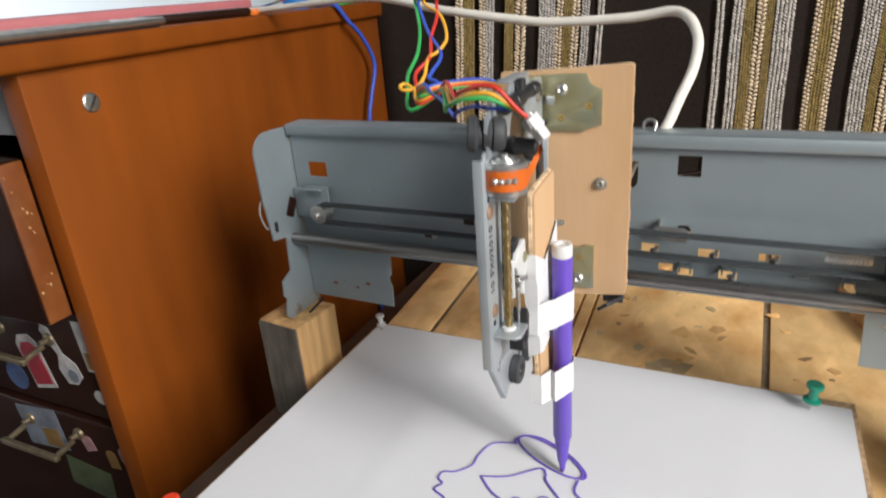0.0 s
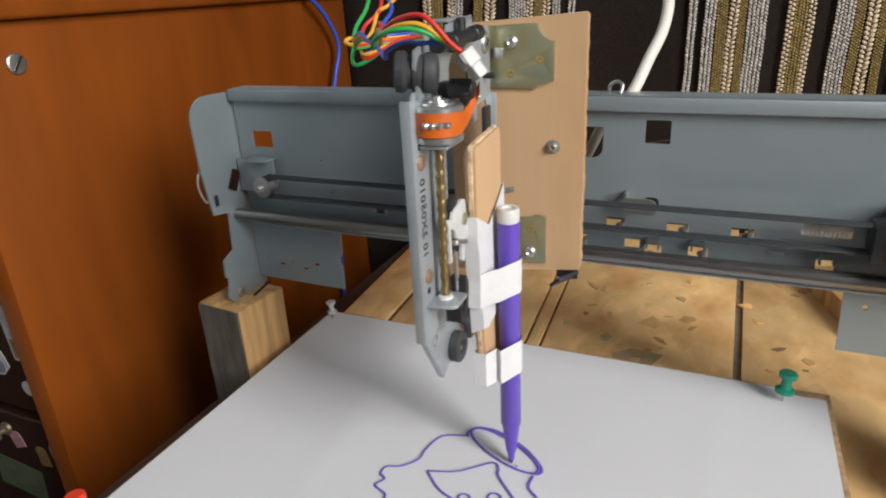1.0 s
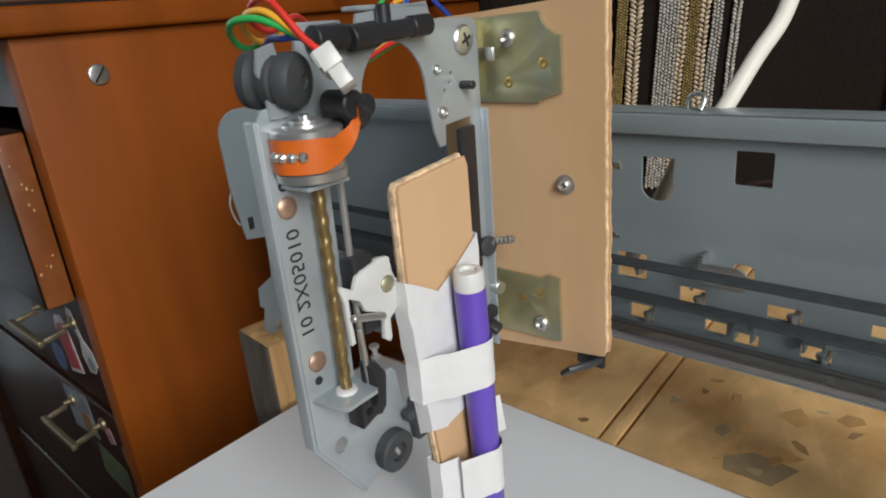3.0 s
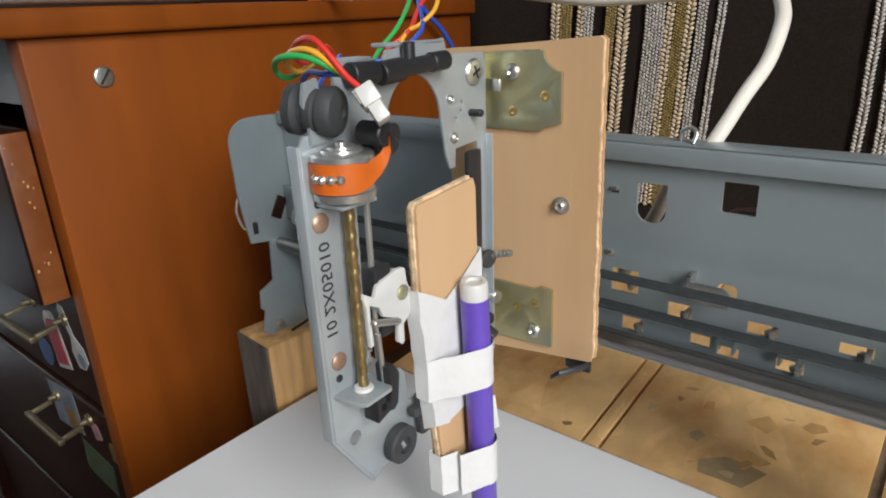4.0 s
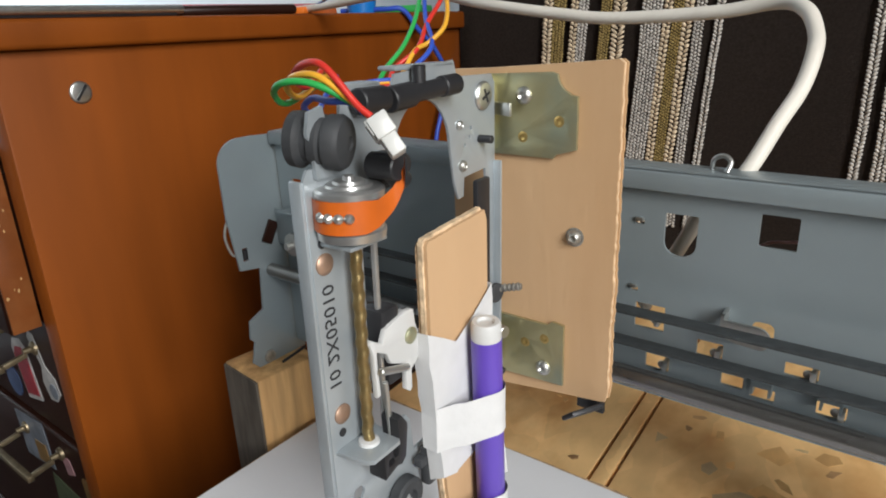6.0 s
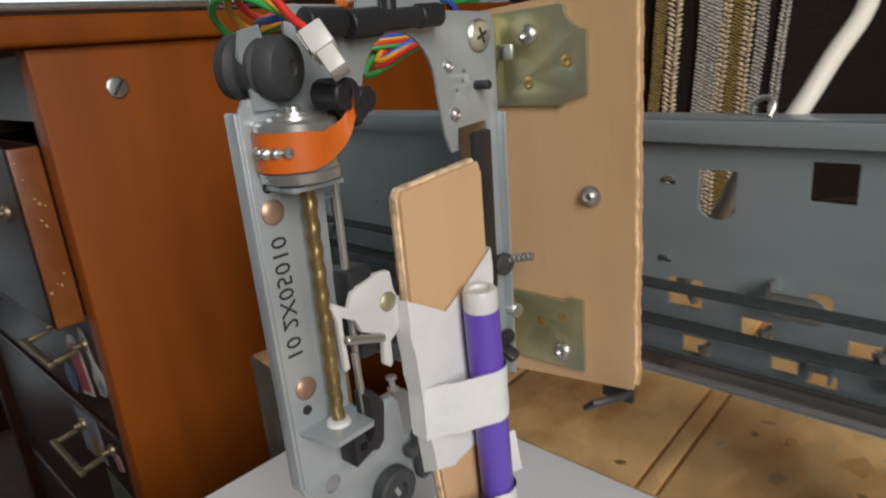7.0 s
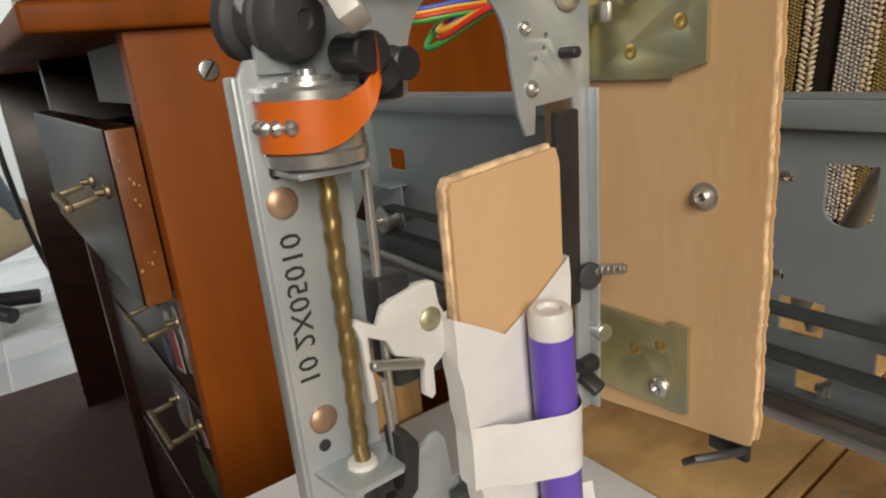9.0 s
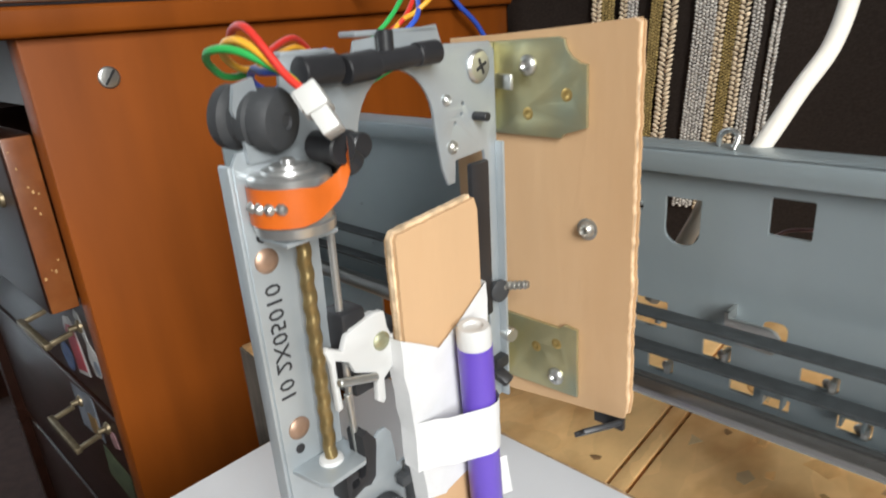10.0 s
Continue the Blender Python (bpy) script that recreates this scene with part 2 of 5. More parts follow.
def sheet(outer, holes, lo, hi, axis, bev=0.0):
    """A flat sheet with holes cut through. outer, holes: outlines in (y, z) for axis x, (x, z) for y, (x, y) for z; it fills lo to hi on the axis."""
    cu = bpy.data.curves.new("outline", "CURVE")
    cu.dimensions, cu.fill_mode = "2D", "BOTH"
    cu.extrude = abs(hi - lo) / 2 - bev
    cu.bevel_depth, cu.bevel_resolution, cu.offset = bev, 1, -bev
    for line in [outer, *holes]:
        sp = cu.splines.new("POLY")
        sp.points.add(len(line) - 1)
        for q, (a, b) in zip(sp.points, line):
            q.co = (a, b, 0, 1)
        sp.use_cyclic_u = True
    ob = bpy.data.objects.new("outline", cu)
    me = bpy.data.meshes.new_from_object(ob)
    bm = bmesh.new()
    bm.from_mesh(me)
    bpy.data.objects.remove(ob)
    bpy.data.curves.remove(cu)
    bpy.data.meshes.remove(me)
    mid = (lo + hi) / 2
    shift = {"x": (mid, 0, 0), "y": (0, mid, 0), "z": (0, 0, mid)}[axis]
    bmesh.ops.remove_doubles(bm, verts=bm.verts, dist=1e-6)
    return finish(moved(bm, Matrix.Translation(shift) @ AXES[axis]))


def rect(a0, b0, a1, b1, r=0.0, n=4):
    if not r:
        return [(a0, b0), (a1, b0), (a1, b1), (a0, b1)]
    out = []
    for ca, cb, s in ((a1 - r, b0 + r, -90), (a1 - r, b1 - r, 0), (a0 + r, b1 - r, 90), (a0 + r, b0 + r, 180)):
        out += [(ca + r * math.cos(radians(s + 90 * k / n)), cb + r * math.sin(radians(s + 90 * k / n))) for k in range(n + 1)]
    return out


def disc(a, b, r, n=20):
    return [(a + r * math.cos(2 * math.pi * k / n), b + r * math.sin(2 * math.pi * k / n)) for k in range(n)]


def arc(a, b, ra, rb, s, e, n=12):
    return [(a + ra * math.cos(radians(s + (e - s) * k / n)), b + rb * math.sin(radians(s + (e - s) * k / n))) for k in range(n + 1)]


def joined(*bms):
    out = bmesh.new()
    for bm in bms:
        me = bpy.data.meshes.new("join")
        bm.to_mesh(me)
        bm.free()
        out.from_mesh(me)
        bpy.data.meshes.remove(me)
    return out


def mesh_of(name, bm, mat):
    me = bpy.data.meshes.new(name)
    bm.to_mesh(me)
    bm.free()
    me.materials.append(mat)
    return me


def thing(name, bm, mat, label, category, group="", kind=""):
    return tagged(new(name, mesh_of(name, bm, mat)), label, category, group, kind)


def stand(name, base, label, category, group="", kind=""):
    """An Empty at the base of a thing made of parts."""
    ob = tagged(new(name), label, category, group, kind)
    ob.location = base
    ob.empty_display_size = 0.01
    return ob


def part(name, bm, mat, parent, label=""):
    ob = tagged(new(name, mesh_of(name, bm, mat)), label)
    ob.parent = parent
    ob.matrix_parent_inverse = Matrix.Translation(-Vector(parent.location)) if parent.type == "EMPTY" else Matrix.Identity(4)
    return ob


def screw_head(p, d, r, h, cross=True):
    """A domed screw head at p that looks along d, with a slot cut as a dark recess."""
    p, d = Vector(p), Vector(d).normalized()
    return lathe([(0, r), (h * 0.3, r), (h * 0.7, r * 0.86), (h, r * 0.5), (h * 0.8, r * 0.36), (h * 0.45, r * 0.22)], p, p + d * h, 18)


# ---- room ----
FLOOR = -0.53
# south and east walls are unseen, their beige added to weaken bounced light
def wall_with_opening(name, axis, lo, hi, a0, a1, z0, z1, hole):
    return thing(name, sheet(rect(a0, z0, a1, z1), [hole] if hole else [], lo, hi, axis), (BEIGE if name in ("wall_south", "wall_east") else WALL), ("plain unseen room wall, beige added to weaken bounced light" if name in ("wall_south", "wall_east") else "plain white painted room wall"), "wall", kind="structure")


floor = tagged(new("floor"), "light grey glossy tiled room floor", "floor", kind="structure")
floor.location = (0, 0, FLOOR)
wall_with_opening("wall_north", "y", 1.02, 1.12, -3.6, 1.25, FLOOR, 2.0, None)
# south opening added for the far fill, out of view
wall_with_opening("wall_south", "y", -2.3, -2.2, -3.6, 1.25, FLOOR, 2.0, rect(-3.5, 0.25, -2.3, 1.45))
wall_with_opening("wall_west", "x", -3.7, -3.6, -2.3, 1.12, FLOOR, 2.0, None)
wall_with_opening("wall_east", "x", 1.15, 1.25, -2.2, 1.02, FLOOR, 2.0, rect(-0.70, 0.26, -0.14, 1.38))
thing("ceiling", box(-3.7, 1.25, -2.3, 1.12, 2.0, 2.1), WALL, "plain white room ceiling", "ceiling", kind="structure")
thing("rug", box(-1.75, 1.1, -1.6, 0.9, FLOOR + 0.001, FLOOR + 0.009, 0.003), RUG, "dark reddish brown rug lying on the tiled floor", "rug")

# ---- woven hanging behind the machine ----
hanging = stand("woven_hanging", (-0.1, 0.66, FLOOR), "dark brown woven hanging with braided white and gold stripes", "curtain")
def cloth_sheet():
    bm = bmesh.new()
    nx, nz = 80, 24
    grid = [[bm.verts.new((-0.384 + 1.5 * i / nx, 0.655 + 0.004 * math.sin(i * 0.55) + 0.003 * noise.noise((i * 0.2, k * 0.15, 0)), FLOOR + 0.002 + 1.2 * k / nz)) for k in range(nz + 1)] for i in range(nx + 1)]
    for i in range(nx):
        for k in range(nz):
            bm.faces.new((grid[i][k], grid[i + 1][k], grid[i + 1][k + 1], grid[i][k + 1]))
    bmesh.ops.solidify(bm, geom=bm.faces[:], thickness=0.003)
    return finish(bm, 60)


part("cloth", cloth_sheet(), CLOTH, hanging)


def braid(x0, x1, columns, pitch, lean, slope=0.0, z0=0.03, z1=0.36):
    """A braided stripe: columns of slanted yarn lumps, alternate columns leaning the other way."""
    verts, faces = [], []
    w = (x1 - x0) / columns
    rings = ((-0.5, 0.0), (-0.3, 0.75), (0.0, 1.0), (0.3, 0.75), (0.5, 0.0))
    for c in range(columns):
        sign = 1 if c % 2 else -1
        for k in range(int((z1 - z0) / pitch)):
            cx = x0 + (c + 0.5) * w + random.uniform(-0.06, 0.06) * w
            cz = z0 + (k + 0.5 * (c % 2)) * pitch
            cx += slope * (cz - 0.2) + 0.0012 * noise.noise((x0 * 90, cz * 22, 1))
            a = sign * lean + random.uniform(-0.15, 0.15)
            dx, dz = math.cos(a), math.sin(a)
            L, r = w * 1.25, pitch * 0.56 * random.uniform(0.8, 1.15)
            sway = 0.004 * math.sin((cx + 0.384) / 1.5 * 80 * 0.55)
            i0 = len(verts)
            for s, q in rings:
                for m in range(4):
                    b = math.pi / 2 * m + math.pi / 4
                    o = r * q * math.cos(b)
                    verts.append((cx + s * L * dx - o * dz, 0.6515 + sway - abs(r * q * math.sin(b)) * 0.9 * (1 if math.sin(b) > 0 else 0.2), cz + s * L * dz + o * dx))
            for g in range(4):
                for m in range(4):
                    faces.append((i0 + g * 4 + m, i0 + g * 4 + (m + 1) % 4, i0 + g * 4 + 4 + (m + 1) % 4, i0 + g * 4 + 4 + m))
    me = bpy.data.meshes.new("stripe")
    me.from_pydata(verts, [], faces)
    bm = bmesh.new()
    bm.from_mesh(me)
    bpy.data.meshes.remove(me)
    bmesh.ops.remove_doubles(bm, verts=bm.verts, dist=1e-7)
    for f in bm.faces:
        f.smooth = True
    return bm


STRIPES = ((-0.290, -0.280, "lace"), (-0.280, -0.267, "gold"), (-0.262, -0.2545, "lace"), (-0.2545, -0.2445, "yarn"), (-0.2335, -0.2235, "gold"), (-0.2225, -0.2105, "lace"),
           (-0.198, -0.1815, "yarn"), (-0.181, -0.174, "lace"), (-0.174, -0.166, "gold"), (-0.166, -0.158, "lace"), (-0.157, -0.149, "yarn"), (-0.1425, -0.1355, "yarn"),
           (-0.0372, -0.0300, "yarn"), (-0.0240, -0.0141, "yarn"), (-0.0141, -0.0055, "gold"), (-0.0050, 0.0030, "lace"), (0.0035, 0.0095, "gold"), (0.0100, 0.0255, "yarn"),
           (0.0392, 0.0445, "lace"), (0.0445, 0.0545, "gold"), (0.0545, 0.0600, "lace"), (0.074, 0.0880, "yarn"), (0.0885, 0.0955, "gold"), (0.0960, 0.1045, "lace"), (0.106, 0.113, "gold"), (0.120, 0.135, "yarn"))
for x0, x1, kind in STRIPES:
    slope = 0.06 if x0 < -0.1 else 0.0
    if kind == "lace":
        part("stripe", braid(x0, x1, 2, 0.0036, 0.6, slope), LACE, hanging, "cream braided stripe")
    elif kind == "gold":
        part("stripe", braid(x0, x1, 4, 0.0024, 0.6, slope), GOLD, hanging, "olive gold braided stripe")
    else:
        part("stripe", braid(x0, x1, max(2, round((x1 - x0) / 0.0030)), 0.0028, 0.8, slope), YARN, hanging, "grey and white braided stripe")

# ---- desk ----
desk = stand("desk", (-0.6, 0.45, FLOOR), "orange-brown varnished wooden desk with drawers and a thick top", "desk")
part("side_panel", box(-0.406, -0.387, 0.242, 0.70, FLOOR, 0.1979, 0.0012), VARNISH, desk)
# far side, back and leg share the varnish darkened for shade
part("side_panel", box(-0.83, -0.812, 0.242, 0.70, FLOOR, 0.1979, 0.0012), VARNISHD, desk, "dark brown side panel, darkened further for shade")
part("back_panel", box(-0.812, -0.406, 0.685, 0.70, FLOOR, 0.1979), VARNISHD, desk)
part("desktop", box(-1.55, -0.379, 0.1957, 0.78, 0.1980, 0.2138, 0.003, 3), VARNISH, desk, "thick orange-brown varnished top")
part("inner_panel", box(-0.66, -0.4065, 0.266, 0.274, 0.1545, 0.1978), INNER, desk, "pale grey inner board above the drawer")
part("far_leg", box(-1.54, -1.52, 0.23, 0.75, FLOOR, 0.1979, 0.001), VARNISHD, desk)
part("screw", lathe([(0, 0.0060), (0.0006, 0.0064), (0.0012, 0.0060), (0.0016, 0.0050)], (-0.387, 0.2842, 0.1735), (-0.38, 0.2842, 0.1735), 28), CHROME, desk, "slotted chrome furniture screw")
part("screw_slot", moved(box(-0.3853, -0.3848, -0.0007, 0.0007, -0.0052, 0.0052), Matrix.Translation((0, 0.2842, 0.1735)) @ pose(0, 0, 0, -38)), BLACK, desk)


def drawer(z0, z1, front, mat, handle=None, stick=0.018):
    d = part("drawer", box(-0.808, -0.4095, front, front + stick, z0, z1, 0.002, 3), mat, desk)
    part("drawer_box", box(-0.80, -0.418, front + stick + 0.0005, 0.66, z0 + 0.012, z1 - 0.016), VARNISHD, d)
    if handle:
        hx, hz = handle
        for s in (-1, 1):
            part("handle_post", lathe([(0, 0.0055), (0.002, 0.0050), (0.003, 0.0025), (0.008, 0.0022)], (hx + s * 0.03, front, hz), (hx + s * 0.03, front - 0.02, hz), 14), OLDBRASS, d)
        y1 = front - 0.030
        part("handle", joined(*[moved(box(-0.0018, 0.0018, y1 - front, -0.0125, -0.0018, 0.0018, 0.0006), pose(hx + e * 0.030, front + 0.006, hz, 12)) for e in (-1, 1)],
                              box(hx - 0.034, hx + 0.034, y1 + 0.004, y1 + 0.0085, hz - 0.0082, hz - 0.0035, 0.0008)), OLDBRASS, d, "tarnished square brass bail handle")
    return d


top_drawer = drawer(0.036, 0.147, 0.2245, VARNISHD, (-0.47, 0.107))
part("drawer_edge", box(-0.4094, -0.4075, 0.2255, 0.2415, 0.037, 0.146, 0.0006), WORN, top_drawer, "worn varnished drawer edge")
for k in range(11):
    cy, cz, cs = random.uniform(0.227, 0.2395), random.uniform(0.045, 0.14), random.uniform(0.0004, 0.0011)
    part("chipped_spot", sheet([(cy + cs * random.uniform(0.5, 1) * math.cos(a), cz + 1.6 * cs * random.uniform(0.5, 1) * math.sin(a)) for a in (0, 1, 2.2, 3.3, 4.4, 5.4)], [], -0.4076, -0.4072, "x"), PINE, top_drawer)
drawer(-0.062, 0.030, 0.2505, VARNISHD, (-0.49, 0.003))
drawer(-0.215, -0.070, 0.2505, VARNISHD, (-0.495, -0.086))
drawer(-0.40, -0.222, 0.2505, VARNISHD)
part("drawer_rail", box(-0.812, -0.4065, 0.262, 0.285, -0.069, -0.063), VARNISHD, desk)


def sticker(outline, mat, inner=None, inner_mat=None, label="worn paper sticker on the drawer front"):
    s = thing("sticker", sheet(outline, [], 0.2499, 0.2504, "y"), mat, label, "sticker", "stickers on the drawers")
    if inner:
        part("print", sheet(inner, [], 0.2495, 0.2499, "y"), inner_mat, s)
    return s


def shape(x, z, w, h, tilt, pts):
    t = radians(tilt)
    return [(x + (a * w * math.cos(t) - b * h * math.sin(t)), z + (a * w * math.sin(t) + b * h * math.cos(t))) for a, b in pts]


TAG = [(-0.5, -0.5), (0.5, -0.5), (0.5, 0.35), (0.25, 0.5), (-0.25, 0.5), (-0.5, 0.35)]
RECT = [(-0.5, -0.5), (0.5, -0.5), (0.5, 0.5), (-0.5, 0.5)]
SPOON = [(-0.1, 0.5), (-0.3, 0.42), (-0.12, 0.0), (-0.45, -0.2), (-0.4, -0.45), (0.0, -0.5), (0.4, -0.42), (0.42, -0.2), (0.1, 0.0), (0.12, 0.42)]
ROUND = [(0.5 * math.cos(a * 0.524), 0.5 * math.sin(a * 0.524)) for a in range(12)]
sticker(shape(-0.489, -0.0225, 0.027, 0.048, 12, TAG), STICK["white"], shape(-0.489, -0.024, 0.022, 0.038, 12, TAG), STICK["red"], "red and white tag sticker on the drawer front")
sticker(shape(-0.453, -0.009, 0.027, 0.054, 22, SPOON), STICK["white"], shape(-0.4445, -0.0265, 0.012, 0.012, 0, ROUND), STICK["grey"], "white spoon-shaped sticker on the drawer front")
sticker(shape(-0.4195, 0.003, 0.014, 0.042, 4, RECT), STICK["white"], shape(-0.4185, -0.0085, 0.010, 0.014, 4, RECT), STICK["ochre"], "white and ochre strip sticker on the drawer front")
sticker(shape(-0.421, -0.041, 0.014, 0.012, 0, ROUND), STICK["white"], label="small pale round sticker on the drawer front")
sticker(shape(-0.521, -0.0425, 0.026, 0.026, 0, ROUND), STICK["blue"], label="dull blue round sticker on the drawer front")
sticker(shape(-0.513, -0.092, 0.052, 0.040, 6, RECT), STICK["grey"], shape(-0.502, -0.100, 0.020, 0.018, 6, RECT), STICK["ochre"], "grey picture sticker on the lower drawer front")
sticker(shape(-0.457, -0.094, 0.013, 0.014, 20, TAG), STICK["pink"], label="small pink sticker on the lower drawer front")
sticker(shape(-0.432, -0.103, 0.011, 0.017, 8, TAG), STICK["ochre"], label="small ochre sticker on the lower drawer front")
sticker(shape(-0.417, -0.096, 0.010, 0.017, 10, ROUND), STICK["pink"], label="faded pink oval sticker on the lower drawer front")
sticker(shape(-0.469, -0.133, 0.052, 0.030, -6, RECT), STICK["green"], label="dark green sticker on the lower drawer front")

# clutter on the desk top
TOP = 0.2139
tray = thing("shallow_tray", box(-0.437, -0.384, 0.2, 0.352, TOP, TOP + 0.0025, 0.001), BLACK, "shallow dark tray with a silver rim on the desk top", "tray")
part("rim", tube([(-0.384, 0.2, TOP + 0.004), (-0.384, 0.276, TOP + 0.004), (-0.385, 0.350, TOP + 0.004), (-0.388, 0.354, TOP + 0.004), (-0.41, 0.355, TOP + 0.004), (-0.434, 0.354, TOP + 0.004), (-0.437, 0.35, TOP + 0.004), (-0.438, 0.276, TOP + 0.004), (-0.438, 0.2, TOP + 0.004)], 0.0026, 10, 4), CHROME, tray, "silver rim")
thing("steel_ruler", moved(box(-0.012, 0.012, -0.15, 0.15, 0, 0.0012, 0.0004), pose(-0.475, 0.40, TOP, 0, 0, -4)), CHROME, "long steel ruler lying on the desk top", "ruler")
thing("pink_folder", moved(box(-0.09, 0.09, -0.17, 0.17, 0, 0.012, 0.002), pose(-0.60, 0.42, TOP, 0, 0, -6)), PINK, "faded pink folder lying on the desk top", "folder")
thing("white_papers", moved(box(-0.105, 0.105, -0.15, 0.15, 0, 0.006, 0.001), pose(-0.84, 0.45, TOP, 0, 0, 8)), PAPER, "stack of white papers on the desk top", "papers")
thing("maroon_case", moved(box(-0.012, 0.012, -0.045, 0.045, 0, 0.007, 0.003, 3), pose(-0.408, 0.41, TOP, 0, 0, -18)), VARNISHD, "dark maroon slim case on the desk top", "case")
thing("orange_strip", moved(box(-0.004, 0.004, -0.035, 0.035, 0, 0.005, 0.001), pose(-0.402, 0.485, TOP, 0, 0, 25)), WIRES["orange"], "orange plastic strip on the desk top", "strip")
thing("paint_pot", lathe([(0, 0.012), (0.012, 0.013), (0.016, 0.013), (0.016, 0.011), (0.012, 0.010)], (-0.41, 0.545, TOP), (-0.41, 0.545, TOP + 0.02), 24), BLUEP, "small blue plastic paint pot on the desk top", "pot")
thing("green_card", moved(box(-0.03, 0.03, -0.02, 0.02, 0, 0.006, 0.001), pose(-0.415, 0.595, TOP, 0, 0, 20)), WIRES["green"], "green circuit card on the desk top", "circuit card")

# ---- low table, base board, blocks ----
table = stand("low_table", (0, 0.3, FLOOR), "dark low wooden table under the machine", "table")
part("tabletop", box(-0.285, 0.42, -0.10, 0.645, -0.062, -0.040, 0.002), TABLE, table)
for lx in (-0.262, 0.39):
    for ly in (-0.07, 0.60):
        part("leg", box(lx - 0.02, lx + 0.02, ly - 0.02, ly + 0.02, FLOOR, -0.062, 0.002), TABLE, table)

base = stand("base_board", (0, 0.33, -0.040), "worn chipboard base with long grooves under the machine", "base board")
def plank(xa0, xa1, xb0, xb1, z1=-0.02, mat=OSB, name="plank"):
    """A board from its left and right edge at the near end (y 0.10) and at the far end (y 0.56)."""
    f = 0.544 / 0.46
    return part(name, sheet([(xa0, 0.10), (xa1, 0.10), (xa1 + (xb1 - xa1) * f, 0.644), (xa0 + (xb0 - xa0) * f, 0.644)], [], -0.034, z1, "z", 0.0006), mat, base)


part("underside", sheet([(-0.229, 0.10), (0.27, 0.10), (0.27, 0.644), (-0.264, 0.644)], [], -0.0398, -0.0342, "z"), TABLE, base)
plank(-0.226, -0.1935, -0.258, -0.2205)
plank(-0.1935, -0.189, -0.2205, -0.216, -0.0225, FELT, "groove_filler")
plank(-0.189, -0.0885, -0.216, -0.116)
plank(-0.0865, -0.0805, -0.114, -0.1045)
plank(-0.0785, 0.0215, -0.1025, 0.0245)
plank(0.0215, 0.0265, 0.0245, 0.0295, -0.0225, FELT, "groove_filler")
plank(0.0265, 0.27, 0.0295, 0.27)
proud = [0.0]


def flake(x, y, size, turn, mat, name="wood_flake", stretch=1.0, n=5):
    """A pressed chip in the board's face, with an uneven outline."""
    pts = []
    for k in range(n):
        a, r = 2 * math.pi * (k + random.uniform(-0.28, 0.28)) / n, size * random.uniform(0.45, 1.15)
        u, v = r * math.cos(a) * stretch, r * math.sin(a)
        pts.append((x + u * math.cos(turn) - v * math.sin(turn), y + u * math.sin(turn) + v * math.cos(turn)))
    proud[0] += 0.000012
    part(name, sheet(pts, [], -0.0206, -0.0199 + proud[0], "z"), mat, base)


flake(-0.086, 0.4225, 0.0062, 0.4, GREYCHIP, n=3)
flake(-0.055, 0.409, 0.0072, 0.2, GREYCHIP)
flake(-0.032, 0.389, 0.0125, 0.5, GREYCHIP, n=8, stretch=1.25)
flake(-0.047, 0.417, 0.0052, 1.0, REDCHIP, n=4)
flake(-0.0265, 0.404, 0.0090, 0.6, REDCHIP, n=5, stretch=1.3)
flake(-0.030, 0.438, 0.0105, 0.3, REDCHIP, n=6)
flake(-0.073, 0.452, 0.0030, 0.3, CHIP, stretch=1.6)
flake(-0.005, 0.4515, 0.0058, 0.9, REDCHIP, stretch=1.6)
flake(-0.003, 0.438, 0.0042, 0.7, CHIP, stretch=1.7, n=4)
for k in range(64):
    fx, fy = random.uniform(-0.18, 0.17), random.uniform(0.355, 0.60)
    if any(abs(fx + 0.06 * (fy - 0.36) - g) < 0.012 for g in (-0.10, -0.088, 0.026, -0.207)):
        continue
    flake(fx, fy, random.choice((0.0014, 0.0018, 0.0022, 0.003, 0.0042)), random.uniform(0, 6.28), random.choice((CHIP, REDCHIP, REDCHIP, REDCHIP, GREYCHIP)), stretch=random.uniform(1.0, 2.6))


def block(name, x0, x1, y0, y1, z0, z1, label):
    turn = Matrix.Translation((x0, y0, 0)) @ pose(0, 0, 0, 0, 0, -6) @ Matrix.Translation((-x0, -y0, 0))
    b = thing(name, moved(box(x0, x1, y0, y1, z0, z1, 0.0015), turn), PINE, label, "wood block")
    # front face: grey weathering, with its shade also put into the dark colour
    part("weathered_shaded_face", moved(box(x0 + 0.001, x1 - 0.001, y0 - 0.0010, y0 + 0.002, z0 + 0.001, z1 - 0.001), turn), PINED, b)
    return b


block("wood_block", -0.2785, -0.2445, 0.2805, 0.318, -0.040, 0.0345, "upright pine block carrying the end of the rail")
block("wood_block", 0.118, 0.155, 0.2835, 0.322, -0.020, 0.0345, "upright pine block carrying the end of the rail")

# things behind the rail on the base board
thing("wood_offcut", moved(box(-0.03, 0.03, -0.045, 0.045, 0, 0.016, 0.001), pose(0.112, 0.50, -0.0199, 0, 0, 18)), PINE, "pale wood offcut lying on the base board behind the rail", "wood offcut")

